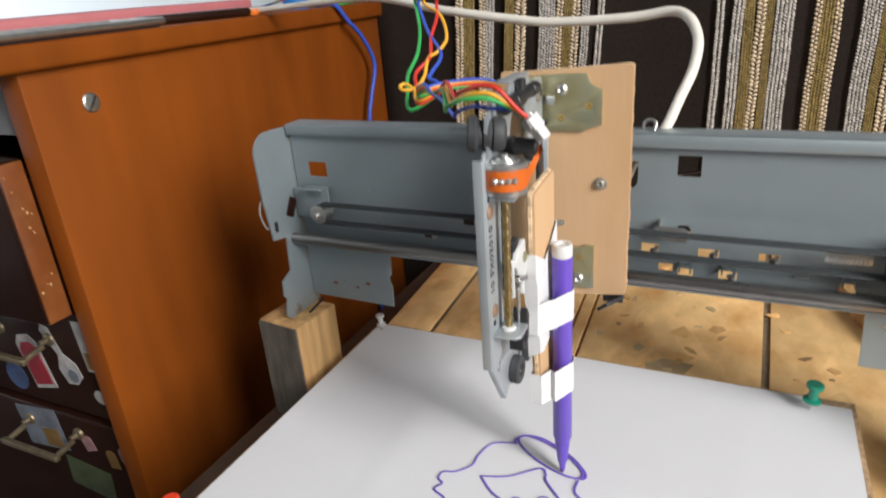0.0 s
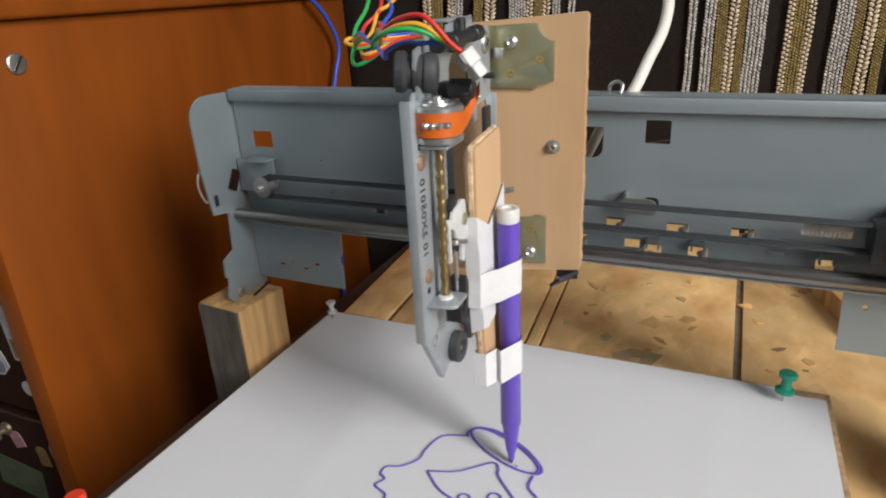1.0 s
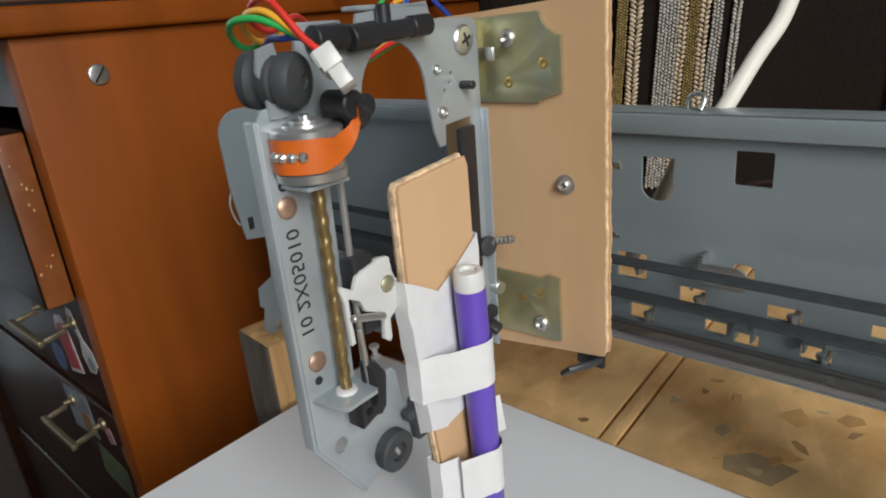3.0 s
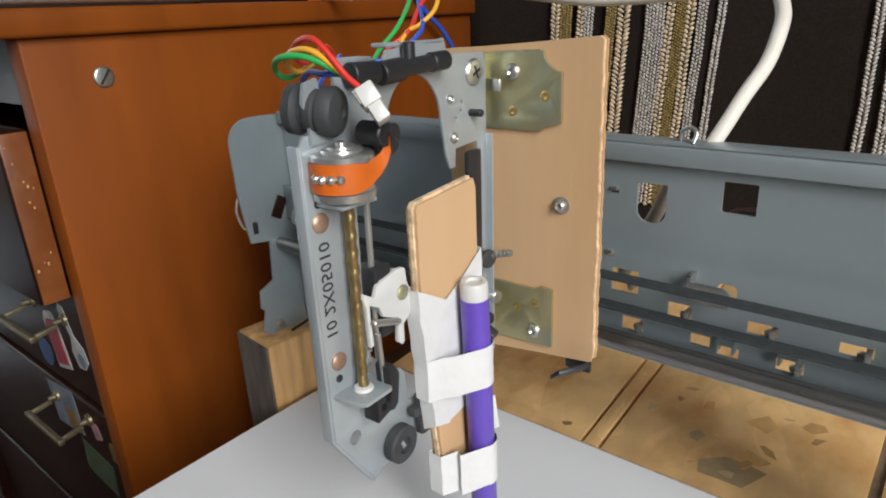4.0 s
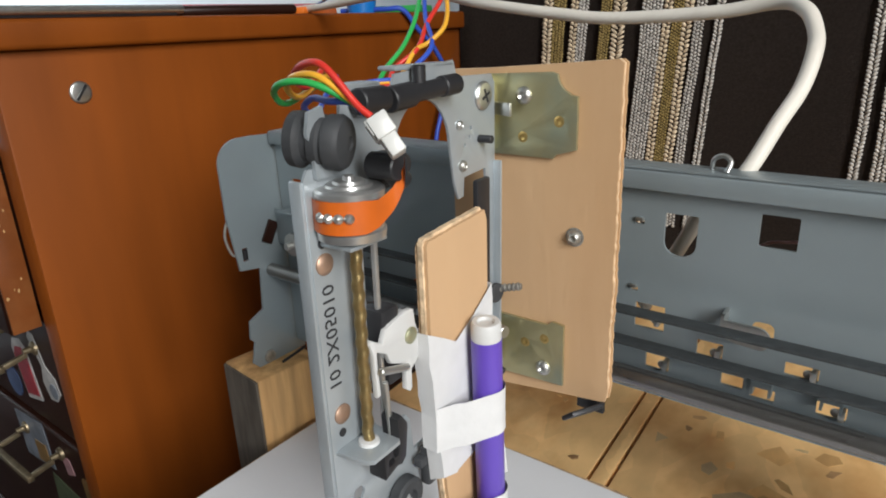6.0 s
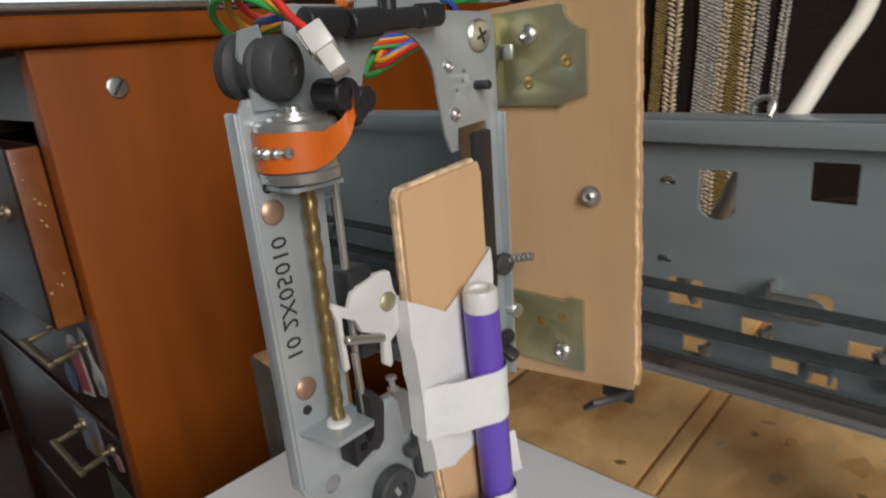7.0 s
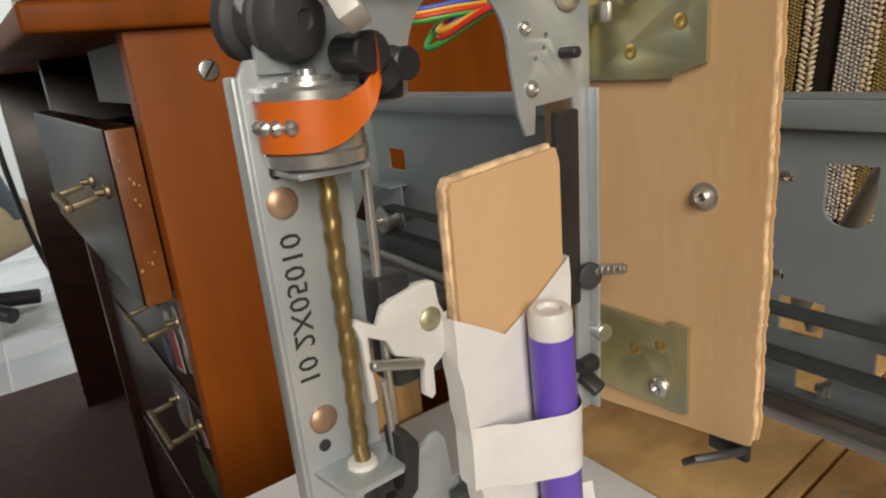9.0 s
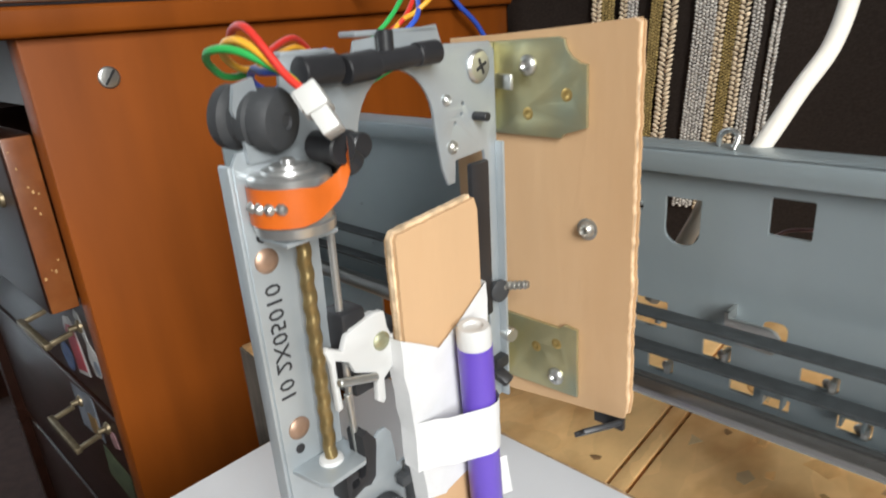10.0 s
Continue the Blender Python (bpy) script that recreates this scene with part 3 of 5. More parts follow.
# ---- printer rail ----
rail = stand("printer_rail", (-0.06, 0.313, 0.03), "grey galvanised steel printer rail with rod, belt and end plate", "rail")
RX0, RX1, RY = -0.2545, 0.150, 0.313
holes = [rect(-0.0285, 0.1358, -0.0178, 0.1462, 0.0006, 2),                                     # square window
         [(-0.0572, 0.1424), (-0.0572, 0.1325)] + arc(-0.0519, 0.1325, 0.0053, 0.0046, 180, 360, 10) + [(-0.0465, 0.1424)],  # arched window
         rect(-0.2445, 0.1237, -0.2309, 0.1331, 0.0004, 2),                                      # square window by the end plate
         rect(-0.0653, 0.0995, -0.0547, 0.1088, 0.0004, 2), rect(-0.0603, 0.0846, -0.0518, 0.0902, 0.0004, 2), rect(-0.0433, 0.0945, -0.0348, 0.1002, 0.0004, 2),
         rect(-0.0163, 0.0954, -0.0067, 0.0999, 0.0004, 2), rect(-0.0061, 0.0846, 0.0022, 0.0894, 0.0004, 2), rect(0.0107, 0.0961, 0.0199, 0.1002, 0.0004, 2), rect(0.045, 0.0846, 0.052, 0.0894, 0.0004, 2),
         rect(-0.0252, 0.0842, -0.0178, 0.0884, 0.0004, 2), rect(-0.0345, 0.0858, -0.0275, 0.0902, 0.0004, 2), rect(-0.168, 0.090, -0.159, 0.0955), rect(-0.142, 0.1005, -0.135, 0.106, 0.0004, 2), rect(-0.0672, 0.1373, -0.0640, 0.1388), rect(-0.0675, 0.1129, -0.0648, 0.1143),
         rect(-0.0272, 0.1050, -0.0205, 0.1112, 0.0022, 4),
         disc(-0.2, 0.118, 0.0008, 8), disc(-0.195, 0.1, 0.0007, 8)]
part("back_plate", sheet(rect(RX0, 0.080, RX1, 0.1535), holes, RY, RY + 0.0012, "y"), STEEL, rail)
part("top_lip", joined(box(RX0, RX1, RY - 0.004, RY - 0.0008, 0.1500, 0.1566, 0.0010), box(RX0, RX1, RY - 0.0035, RY + 0.012, 0.1552, 0.1566, 0.0006)), STEEL, rail)
part("bottom_lip", box(RX0, RX1, RY - 0.009, RY - 0.0003, 0.0795, 0.0808, 0.0005), STEEL, rail)
ep = [(0.3184, 0.1545), (0.300, 0.1555)] + arc(0.2925, 0.1435, 0.0125, 0.012, 90, 180, 8) + [(0.2803, 0.118), (0.2838, 0.0905), (0.2955, 0.0885), (0.2939, 0.0660), (0.2848, 0.0622), (0.2838, 0.0525), (0.2862, 0.050), (0.2835, 0.0386), (0.2870, 0.0347), (0.3184, 0.0347)]
part("end_plate", sheet(ep, [rect(0.2862, 0.0945, 0.2895, 0.1015)], -0.2568, -0.2556, "x"), STEEL, rail)
part("end_plate", sheet(ep, [], 0.1505, 0.1517, "x"), STEEL, rail)
part("lower_plate", sheet([(-0.2545, 0.0790), (-0.2545, 0.0415), (-0.1935, 0.0405), (-0.1932, 0.055), (-0.1945, 0.057), (-0.1945, 0.061), (-0.1928, 0.063), (-0.1922, 0.0790)],
     [rect(-0.2385, 0.0505, -0.2345, 0.0525), rect(-0.213, 0.053, -0.2095, 0.055), disc(-0.2285, 0.054, 0.0007, 8), disc(-0.2465, 0.0545, 0.0007, 8), rect(-0.221, 0.0495, -0.218, 0.0512)], RY - 0.0008, RY + 0.0004, "y"), STEEL, rail)
part("lower_plate", sheet([(0.0570, 0.0790), (0.0585, 0.0480), (0.148, 0.0480), (0.148, 0.0790)], [disc(0.066, 0.07, 0.0012, 10)], RY - 0.0008, RY + 0.0004, "y"), STEEL, rail)
part("guide_rod", rod((-0.2556, 0.302, 0.0857), (0.1505, 0.302, 0.0857), 0.0034, 20), ROD, rail, "dark polished steel guide rod")
pulley = part("pulley", lathe([(0, 0.0042), (0.001, 0.0058), (0.002, 0.0058), (0.0025, 0.0048), (0.0075, 0.0048), (0.008, 0.0058), (0.009, 0.0058), (0.0095, 0.003)], (-0.2305, 0.3065, 0.1048), (-0.2305, 0.2965, 0.1048), 20), CHROME, rail)
part("pulley_axle", rod((-0.2305, 0.3125, 0.1048), (-0.2305, 0.2935, 0.1048), 0.0018, 12), CHROME, rail)
part("pulley_bracket", joined(box(-0.2545, -0.229, 0.3080, 0.3092, 0.0985, 0.1175, 0.0004), box(-0.246, -0.230, 0.303, 0.3125, 0.1172, 0.1184, 0.0003)), STEEL, rail)
# dark maroon slip added in place of a dark cutout
part("cutout_fill", moved(box(-0.0032, 0.0032, -0.0006, 0.0006, -0.006, 0.006, 0.0003), pose(-0.2545, 0.3035, 0.106, 0, 30, 90)), VARNISHD, rail)
part("belt", box(-0.2305, 0.150, 0.2985, 0.3045, 0.1098, 0.1109, 0.0003), BELT, rail)
part("belt", box(-0.2305, 0.150, 0.2985, 0.3045, 0.0984, 0.0995, 0.0003), BELT, rail)
lever = part("belt_lever", joined(sheet([(-0.0352, 0.1065), (-0.0352, 0.1138), (-0.0342, 0.1138), (-0.0342, 0.112), (-0.026, 0.112)] + arc(-0.0245, 0.108, 0.0042, 0.004, 80, -60, 8) + [(-0.030, 0.105)], [disc(-0.0255, 0.1088, 0.0011, 10)], RY - 0.0065, RY - 0.0055, "y"), box(-0.0352, -0.0342, RY - 0.0065, RY, 0.1105, 0.1138)), CHROME, rail, "silver belt lever")
for cx, cz in ((-0.0020, 0.0905), (0.0485, 0.0905), (-0.0215, 0.0895)):
    part("clip", joined(box(cx - 0.003, cx - 0.0022, RY - 0.004, RY - 0.0002, cz - 0.002, cz + 0.0025), box(cx + 0.0022, cx + 0.003, RY - 0.004, RY - 0.0002, cz - 0.002, cz + 0.0025), box(cx - 0.0030, cx + 0.0030, RY - 0.0042, RY - 0.0036, cz + 0.001, cz + 0.003)), STEEL, rail)
# chrome bits added for the bright highlights on the holes' cut edges
for hx, hz in ((-0.0555, 0.1040), (-0.0518, 0.0875), (-0.0348, 0.0972), (-0.0067, 0.0978), (0.0022, 0.0873), (0.0199, 0.0978), (-0.159, 0.0925)):
    part("edge_glint", joined(box(hx - 0.0022, hx - 0.0004, RY - 0.0022, RY + 0.003, hz - 0.0022, hz + 0.0012, 0.0004), lathe([(0, 0.0016), (0.0006, 0.0014)], (hx - 0.003, RY + 0.0022, hz - 0.0016), (hx - 0.003, RY, hz - 0.0016), 14)), CHROME, rail)
for hx, hz, hw in ((-0.0655, 0.1392, 0.0014), (-0.0662, 0.1148, 0.0012), (0.0295, 0.0905, 0.003)):
    part("bright_tab", box(hx - hw, hx + hw, RY - 0.0012, RY - 0.0002, hz - 0.0007, hz + 0.0007, 0.0003), CHROME, rail)
mot = part("rail_motor", joined(box(0.068, 0.108, 0.290, 0.3122, 0.0925, 0.118, 0.003), box(0.060, 0.069, 0.294, 0.309, 0.0965, 0.112, 0.002)), BLACK, rail)
part("encoder_comb", joined(box(0.0365, 0.0545, 0.3025, 0.3036, 0.1035, 0.1095, 0.0003), *[box(0.038 + 0.0016 * k, 0.0386 + 0.0016 * k, 0.3018, 0.3026, 0.1035, 0.106) for k in range(10)]), CHROME, rail, "silver toothed strip")
# black piece added so the end plate's small hole looks dark
part("hole_fill", box(-0.2566, -0.2550, 0.2866, 0.2890, 0.0952, 0.1008, 0.0004), BLACK, rail)
part("plate_loop", tube([(-0.2574, 0.286, 0.112), (-0.2598, 0.2835, 0.116), (-0.2605, 0.281, 0.108), (-0.2590, 0.283, 0.0985), (-0.2574, 0.286, 0.1005)], 0.0007, 8), RUST, rail)
part("rail_eyelet", tube([(-0.046, 0.3205, 0.1568), (-0.0455, 0.320, 0.1600), (-0.0425, 0.319, 0.1615), (-0.0400, 0.318, 0.1600), (-0.0405, 0.3165, 0.1568)], 0.0008, 8), CHROME, rail)
part("thin_lead", tube([(-0.0358, 0.3310, 0.1288), (-0.0318, 0.3300, 0.1298), (-0.0276, 0.3300, 0.1323), (-0.0196, 0.3300, 0.1337)], 0.0005, 8, 6), STICK["pink"], rail, "thin pink lead behind the square window")
part("plate_foot", rod((-0.248, 0.3122, 0.0385), (-0.248, 0.296, 0.0362), 0.0008, 8), BLACK, rail)
part("end_bolt", lathe([(0, 0.0035), (0.001, 0.0032), (0.0012, 0.0015)], (-0.2556, 0.294, 0.0385), (-0.25, 0.294, 0.0385), 16), RUST, rail)

# ---- white mains cable, blue lead ----
thing("white_cable", tube([(-0.068, 0.330, 0.100), (-0.060, 0.329, 0.118), (-0.0536, 0.328, 0.1315), (-0.0500, 0.3275, 0.1390), (-0.0374, 0.3245, 0.1545), (-0.0312, 0.335, 0.1703), (-0.0278, 0.345, 0.1799), (-0.0266, 0.352, 0.190), (-0.0282, 0.36, 0.1967), (-0.0334, 0.368, 0.2037), (-0.0431, 0.375, 0.2065), (-0.0656, 0.38, 0.2039), (-0.1089, 0.385, 0.203), (-0.1385, 0.39, 0.2058), (-0.1855, 0.40, 0.2121), (-0.26, 0.43, 0.222), (-0.37, 0.46, 0.2180), (-0.43, 0.47, 0.2168)], 0.0026, 12), CABLE, "thick white cable bent from the desk down behind the rail", "cable")
thing("blue_lead", tube([(-0.43, 0.54, 0.2164), (-0.390, 0.552, 0.2166), (-0.376, 0.560, 0.2155), (-0.373, 0.575, 0.200), (-0.372, 0.598, 0.181), (-0.372, 0.616, 0.152), (-0.374, 0.606, 0.12), (-0.375, 0.597, 0.09), (-0.378, 0.59, 0.0), (-0.379, 0.585, -0.1), (-0.378, 0.58, -0.3), (-0.37, 0.56, FLOOR + 0.012)], 0.0022, 10), WIRES["blue"], "blue lead hanging from the desk top down its side", "cable")

# ---- pen carriage: cardboard panel, disc-drive frame, motor, marker ----
car = stand("pen_carriage", (-0.06, 0.284, 0.08), "cardboard pen carriage with a steel disc-drive frame and purple marker", "plotter carriage")
ragged = [(-0.104, 0.1895), (-0.09, 0.1900), (-0.07, 0.1912), (-0.0465, 0.1928), (-0.0452, 0.1918)]
z = 0.188
while z > 0.089:
    ragged.append((-0.0452 + random.uniform(-0.00022, 0.00022) + 0.0003 * noise.noise((0, z * 60, 5)), z))
    z -= random.uniform(0.0006, 0.0018)
ragged += [(-0.0455, 0.0858), (-0.0466, 0.0854), (-0.065, 0.0832), (-0.0838, 0.0806), (-0.103, 0.0790)]
panel = part("cardboard_panel", sheet(ragged, [], 0.2815, 0.2822, "y"), CARD, car, "brown cardboard panel")
part("flute_layer", sheet([(x - (0.0006 if x > -0.06 else -0.0006), zz) for x, zz in ragged], [], 0.2822, 0.2846, "y"), CARDP, panel)
part("rear_liner", sheet(ragged, [], 0.2846, 0.2853, "y"), CARD, panel)
part("panel_screw", screw_head((-0.0580, 0.2815, 0.1401), (0.1, -1, 0.05), 0.0024, 0.0024), RUST, panel)
part("panel_nut", moved(lathe([(0, 0.0030), (0.0005, 0.0030), (0.0007, 0.0026)], (0, 0, 0), (0, -1, 0), 20), pose(-0.0580, 0.2816, 0.1401)), RUST, panel)
part("belt_clamp", joined(box(-0.100, -0.064, 0.2856, 0.2975, 0.084, 0.112, 0.001)), BLACK, car, "black belt clamp behind the panel")
part("rod_bushing", lathe([(0, 0.0058), (0.001, 0.0065), (0.036, 0.0065), (0.037, 0.0058)], (-0.102, 0.302, 0.0866), (-0.04, 0.302, 0.0866), 20), BLACK, car)

# yellow zinc hinge brackets, screwed to the panel and folded on to the frame
def bracket(name, outline, spots, fold):
    b = part(name, sheet(outline, [disc(x, zz, 0.0013, 14) for x, zz in spots[1:]], 0.2800, 0.2812, "y", 0.0002), ZINC, car, "yellow zinc-plated hinge bracket")
    for i, (x, zz) in enumerate(spots):
        part("bracket_screw", screw_head((x, 0.2803 if i else 0.2800, zz), (0, -1, 0), 0.0027 if i == 0 else 0.0019, 0.0016 if i == 0 else 0.0005), CHROME if i == 0 else BRASS, b)
    for y0, y1, z0, z1 in fold:
        part("folded_leaf", box(-0.0892, -0.0880, y0, y1, z0, z1, 0.0003), ZINC, b)
    part("hinge_knuckle", rod((-0.0880, 0.2790, fold[0][2]), (-0.0880, 0.2790, fold[0][3]), 0.0016, 14), ZINC, b)
    return b


bracket("upper_bracket", [(-0.0878, 0.1640), (-0.0655, 0.1640), (-0.0645, 0.1652), (-0.0578, 0.1672), (-0.0578, 0.1826), (-0.0600, 0.1830)] + arc(-0.0582, 0.1892, 0.0062, 0.0062, -110, -175, 7) + [(-0.0662, 0.1893), (-0.0878, 0.1885)],
        ((-0.0754, 0.1824), (-0.0636, 0.1752), (-0.0758, 0.1699)), ((0.262, 0.280, 0.165, 0.1885),))
bracket("lower_bracket", [(-0.0858, 0.0862), (-0.0603, 0.0875), (-0.0603, 0.1095), (-0.0645, 0.1100), (-0.0662, 0.1085), (-0.0858, 0.1085)],
        ((-0.0674, 0.0923), (-0.0672, 0.1031), (-0.0745, 0.100)), ((0.266, 0.280, 0.0862, 0.1085),))
part("silver_tab", moved(box(-0.004, 0.004, -0.0005, 0.0005, -0.002, 0.002, 0.0003), pose(-0.0812, 0.2770, 0.1785, 0, 0, -20)), CHROME, car)
part("bracket_bolt", rod((-0.0865, 0.276, 0.1045), (-0.0790, 0.2745, 0.1045), 0.0022, 14), CHROME, car)
part("wing_clip", joined(box(-0.084, -0.080, 0.268, 0.274, 0.0945, 0.0985, 0.001), moved(box(-0.003, 0.003, -0.002, 0.002, -0.0015, 0.0015, 0.0008), pose(-0.080, 0.270, 0.0925, 20, 30, 10))), BLACK, car)
part("panel_foot", joined(moved(box(-0.004, 0.004, -0.006, 0.006, -0.0008, 0.0008, 0.0004), pose(-0.0510, 0.2768, 0.0826, 0, -42, -30)), box(-0.056, -0.0465, 0.2826, 0.2846, 0.0800, 0.0850, 0.0005)), BLACK, car, "black plastic foot under the panel")

# disc-drive frame: one folded steel sheet
# the drive frame is screwed on a little askew
ASKEW = Matrix.Translation((-0.0825, 0.2655, 0.1703)) @ pose(0, 0, 0, -1.1, 0, 2.5) @ Matrix.Diagonal((1, 1.02, 1, 1)) @ Matrix.Translation((0.081, -0.265, -0.170))


def fitted(name, bm, mat, parent, label=""):
    return part(name, moved(bm, ASKEW), mat, parent, label)


FX = -0.081
arch = arc(0.2384, 0.1705, 0.0122, 0.0142, 0, 180, 16)
outline = [(0.2090, 0.1895), (0.2222, 0.1904), (0.2235, 0.1875), (0.2265, 0.1877), (0.2278, 0.1916), (0.2529, 0.1938), (0.2545, 0.1893), (0.2725, 0.1890), (0.2745, 0.1865), (0.2748, 0.0837), (0.2695, 0.0837), (0.2695, 0.1575), (0.2690, 0.1614), (0.2575, 0.1606), (0.2570, 0.1550), (0.2545, 0.1548), (0.2525, 0.1595)] + arch + [(0.2258, 0.1655), (0.2165, 0.1650), (0.2150, 0.1600), (0.2130, 0.1590), (0.2125, 0.1030), (0.2135, 0.1028), (0.2150, 0.0985), (0.2215, 0.0965), (0.2238, 0.0984), (0.2258, 0.0984), (0.2275, 0.0962), (0.2288, 0.0852), (0.2340, 0.0858), (0.2353, 0.0845), (0.2353, 0.0790), (0.2300, 0.0671), (0.2153, 0.0690), (0.2135, 0.0672), (0.2111, 0.0672), (0.1978, 0.0880), (0.1962, 0.1715), (0.1975, 0.1737), (0.2078, 0.1742), (0.2086, 0.1870)]
dholes = [disc(0.2053, 0.0856, 0.0022, 14), disc(0.2612, 0.1745, 0.0006, 8), disc(0.2580, 0.1700, 0.0005, 8), disc(0.2605, 0.1720, 0.0005, 8)]
frm = fitted("drive_frame", sheet(outline, dholes, FX - 0.0010, FX, "x", 0.0002), FRAME, car, "grey steel frame of a disc drive")
fitted("frame_flange", joined(moved(box(-0.0019, 0.0019, -0.0006, 0.0006, -0.0417, 0.0417, 0.0005), pose(FX - 0.0021, 0.1966, 0.1298, 1.1)), moved(box(-0.0012, 0.0012, -0.0006, 0.0006, -0.0128, 0.0128, 0.0004), pose(FX - 0.0010, 0.2044, 0.0775, 32.6))), FRAME, frm)
fitted("right_flange", box(FX - 0.0002, FX + 0.0026, 0.2738, 0.2748, 0.0837, 0.1630, 0.0004), FRAME, frm)
fitted("top_tab", box(FX - 0.0055, FX, 0.2095, 0.2220, 0.1893, 0.1905, 0.0004), FRAME, frm)
fitted("top_tab", box(FX - 0.0055, FX, 0.2280, 0.2528, 0.1922, 0.1934, 0.0004), FRAME, frm)
fitted("lower_tab", sheet([(FX, 0.1985), (-0.0722, 0.1995), (-0.0706, 0.2010), (-0.0706, 0.2105), (-0.0725, 0.2125), (FX, 0.2130)], [], 0.1018, 0.1030, "z", 0.0002), FRAME, frm)
fitted("motor_tab", box(FX, -0.0715, 0.1990, 0.2110, 0.1564, 0.1574, 0.0003), FRAME, frm)
fitted("cheek", sheet([(0.1990, 0.1715), (0.1986, 0.1770), (0.1972, 0.1815), (0.1982, 0.1858), (0.2022, 0.1868), (0.2030, 0.1830), (0.2022, 0.1770), (0.2040, 0.1715)], [], FX + 0.0002, FX + 0.0012, "x"), FRAME, frm)
for y, zz, m in ((0.2000, 0.1519, COPPER), (0.2016, 0.1123, COPPER)):
    fitted("rivet", lathe([(0, 0.0026), (0.0004, 0.0026), (0.0010, 0.0019), (0.0012, 0.0008)], (FX, y, zz), (FX + 0.01, y, zz), 18), m, frm, "dull copper rivet")
fitted("cross_screw", lathe([(0, 0.0041), (0.0006, 0.0042), (0.0012, 0.0036), (0.0014, 0.0022)], (FX, 0.2673, 0.1831), (FX + 0.01, 0.2673, 0.1831), 24), CHROME, frm, "zinc-plated cross-head screw")
# thin black bars stand in for the shade in the cross recess
for turn in (25, 115):
    fitted("cross_slot", moved(box(0, 0.00012, -0.0004, 0.0004, -0.0021, 0.0021), pose(FX + 0.0014, 0.2673, 0.1831, turn)), PRINT, frm)
fitted("small_screw", screw_head((FX, 0.2548, 0.1761), (1, 0, 0), 0.0014, 0.0012), CHROME, frm)
fitted("small_screw", screw_head((FX, 0.2562, 0.1643), (1, 0, 0), 0.0017, 0.0014), RUST, frm)
# black discs added for the dark inside two open holes
for y, zz in ((0.1997, 0.1568), (0.2012, 0.1072)):
    fitted("dark_hole", lathe([(0, 0.0011), (0.0003, 0.0011), (0.0004, 0.0008)], (FX, y, zz), (FX + 0.01, y, zz), 14), PRINT, frm)
fitted("peg", rod((FX, 0.2655, 0.1708), (FX + 0.0045, 0.2655, 0.1708), 0.0012, 12), BLACK, frm)
fitted("black_guide", box(FX + 0.0002, FX + 0.0022, 0.2610, 0.2685, 0.1140, 0.1592, 0.0008), BLACK, frm, "black plastic guide strip")
fitted("grommet_bolt", lathe([(0, 0.0022), (0.0016, 0.0024), (0.0022, 0.0033), (0.0032, 0.0033), (0.0036, 0.0026)], (FX, 0.2713, 0.1202), (FX + 0.01, 0.2690, 0.1202), 20), RUBBER, frm)
fitted("bolt_shaft", joined(rod((FX + 0.001, 0.2722, 0.1208), (FX + 0.0100, 0.2745, 0.1226), 0.0011, 12), *[rod((FX + 0.003 + 0.0014 * k, 0.2727 + 0.00036 * k, 0.1212 + 0.00028 * k), (FX + 0.0036 + 0.0014 * k, 0.27285 + 0.00036 * k, 0.1213 + 0.00028 * k), 0.0014, 12) for k in range(5)]), RUST, frm, "grey threaded bolt")
# moulded number, seen from behind
txt = bpy.data.curves.new("number", "FONT")
txt.body, txt.size, txt.extrude, txt.resolution_u = "10 2X05010", 0.0052, 0.00008, 2
tob = bpy.data.objects.new("number", txt)
tme = bpy.data.meshes.new_from_object(tob)
bpy.data.objects.remove(tob)
tbm = bmesh.new()
tbm.from_mesh(tme)
wide = max(v.co.x for v in tbm.verts)
moved(tbm, Matrix.Translation((FX + 0.00012, 0.1986, 0.1195)) @ Matrix(((0, 0, -1, 0), (0, 1, 0, 0), (1, 0, 0, 0), (0, 0, 0, 1))) @ Matrix.Diagonal((0.0272 / wide, 1, 1, 1)))
fitted("printed_number", tbm, PRINT, frm)

# stepper motor, lead screw, guide rod
AX, AY = -0.0762, 0.2047
motor = fitted("stepper_motor", lathe([(0, 0.0066), (0.0004, 0.0076), (0.0022, 0.0078), (0.0026, 0.0074), (0.0094, 0.0074), (0.0096, 0.0078), (0.0112, 0.0078), (0.0117, 0.0072), (0.0118, 0.0052), (0.0124, 0.0050), (0.0125, 0.0036), (0.0131, 0.0034), (0.0132, 0.0014), (0.0140, 0.0013), (0.0142, 0.0010)], (AX, AY, 0.1578), (AX, AY, 0.175), 36), MOTORM, car, "small silver stepper motor")


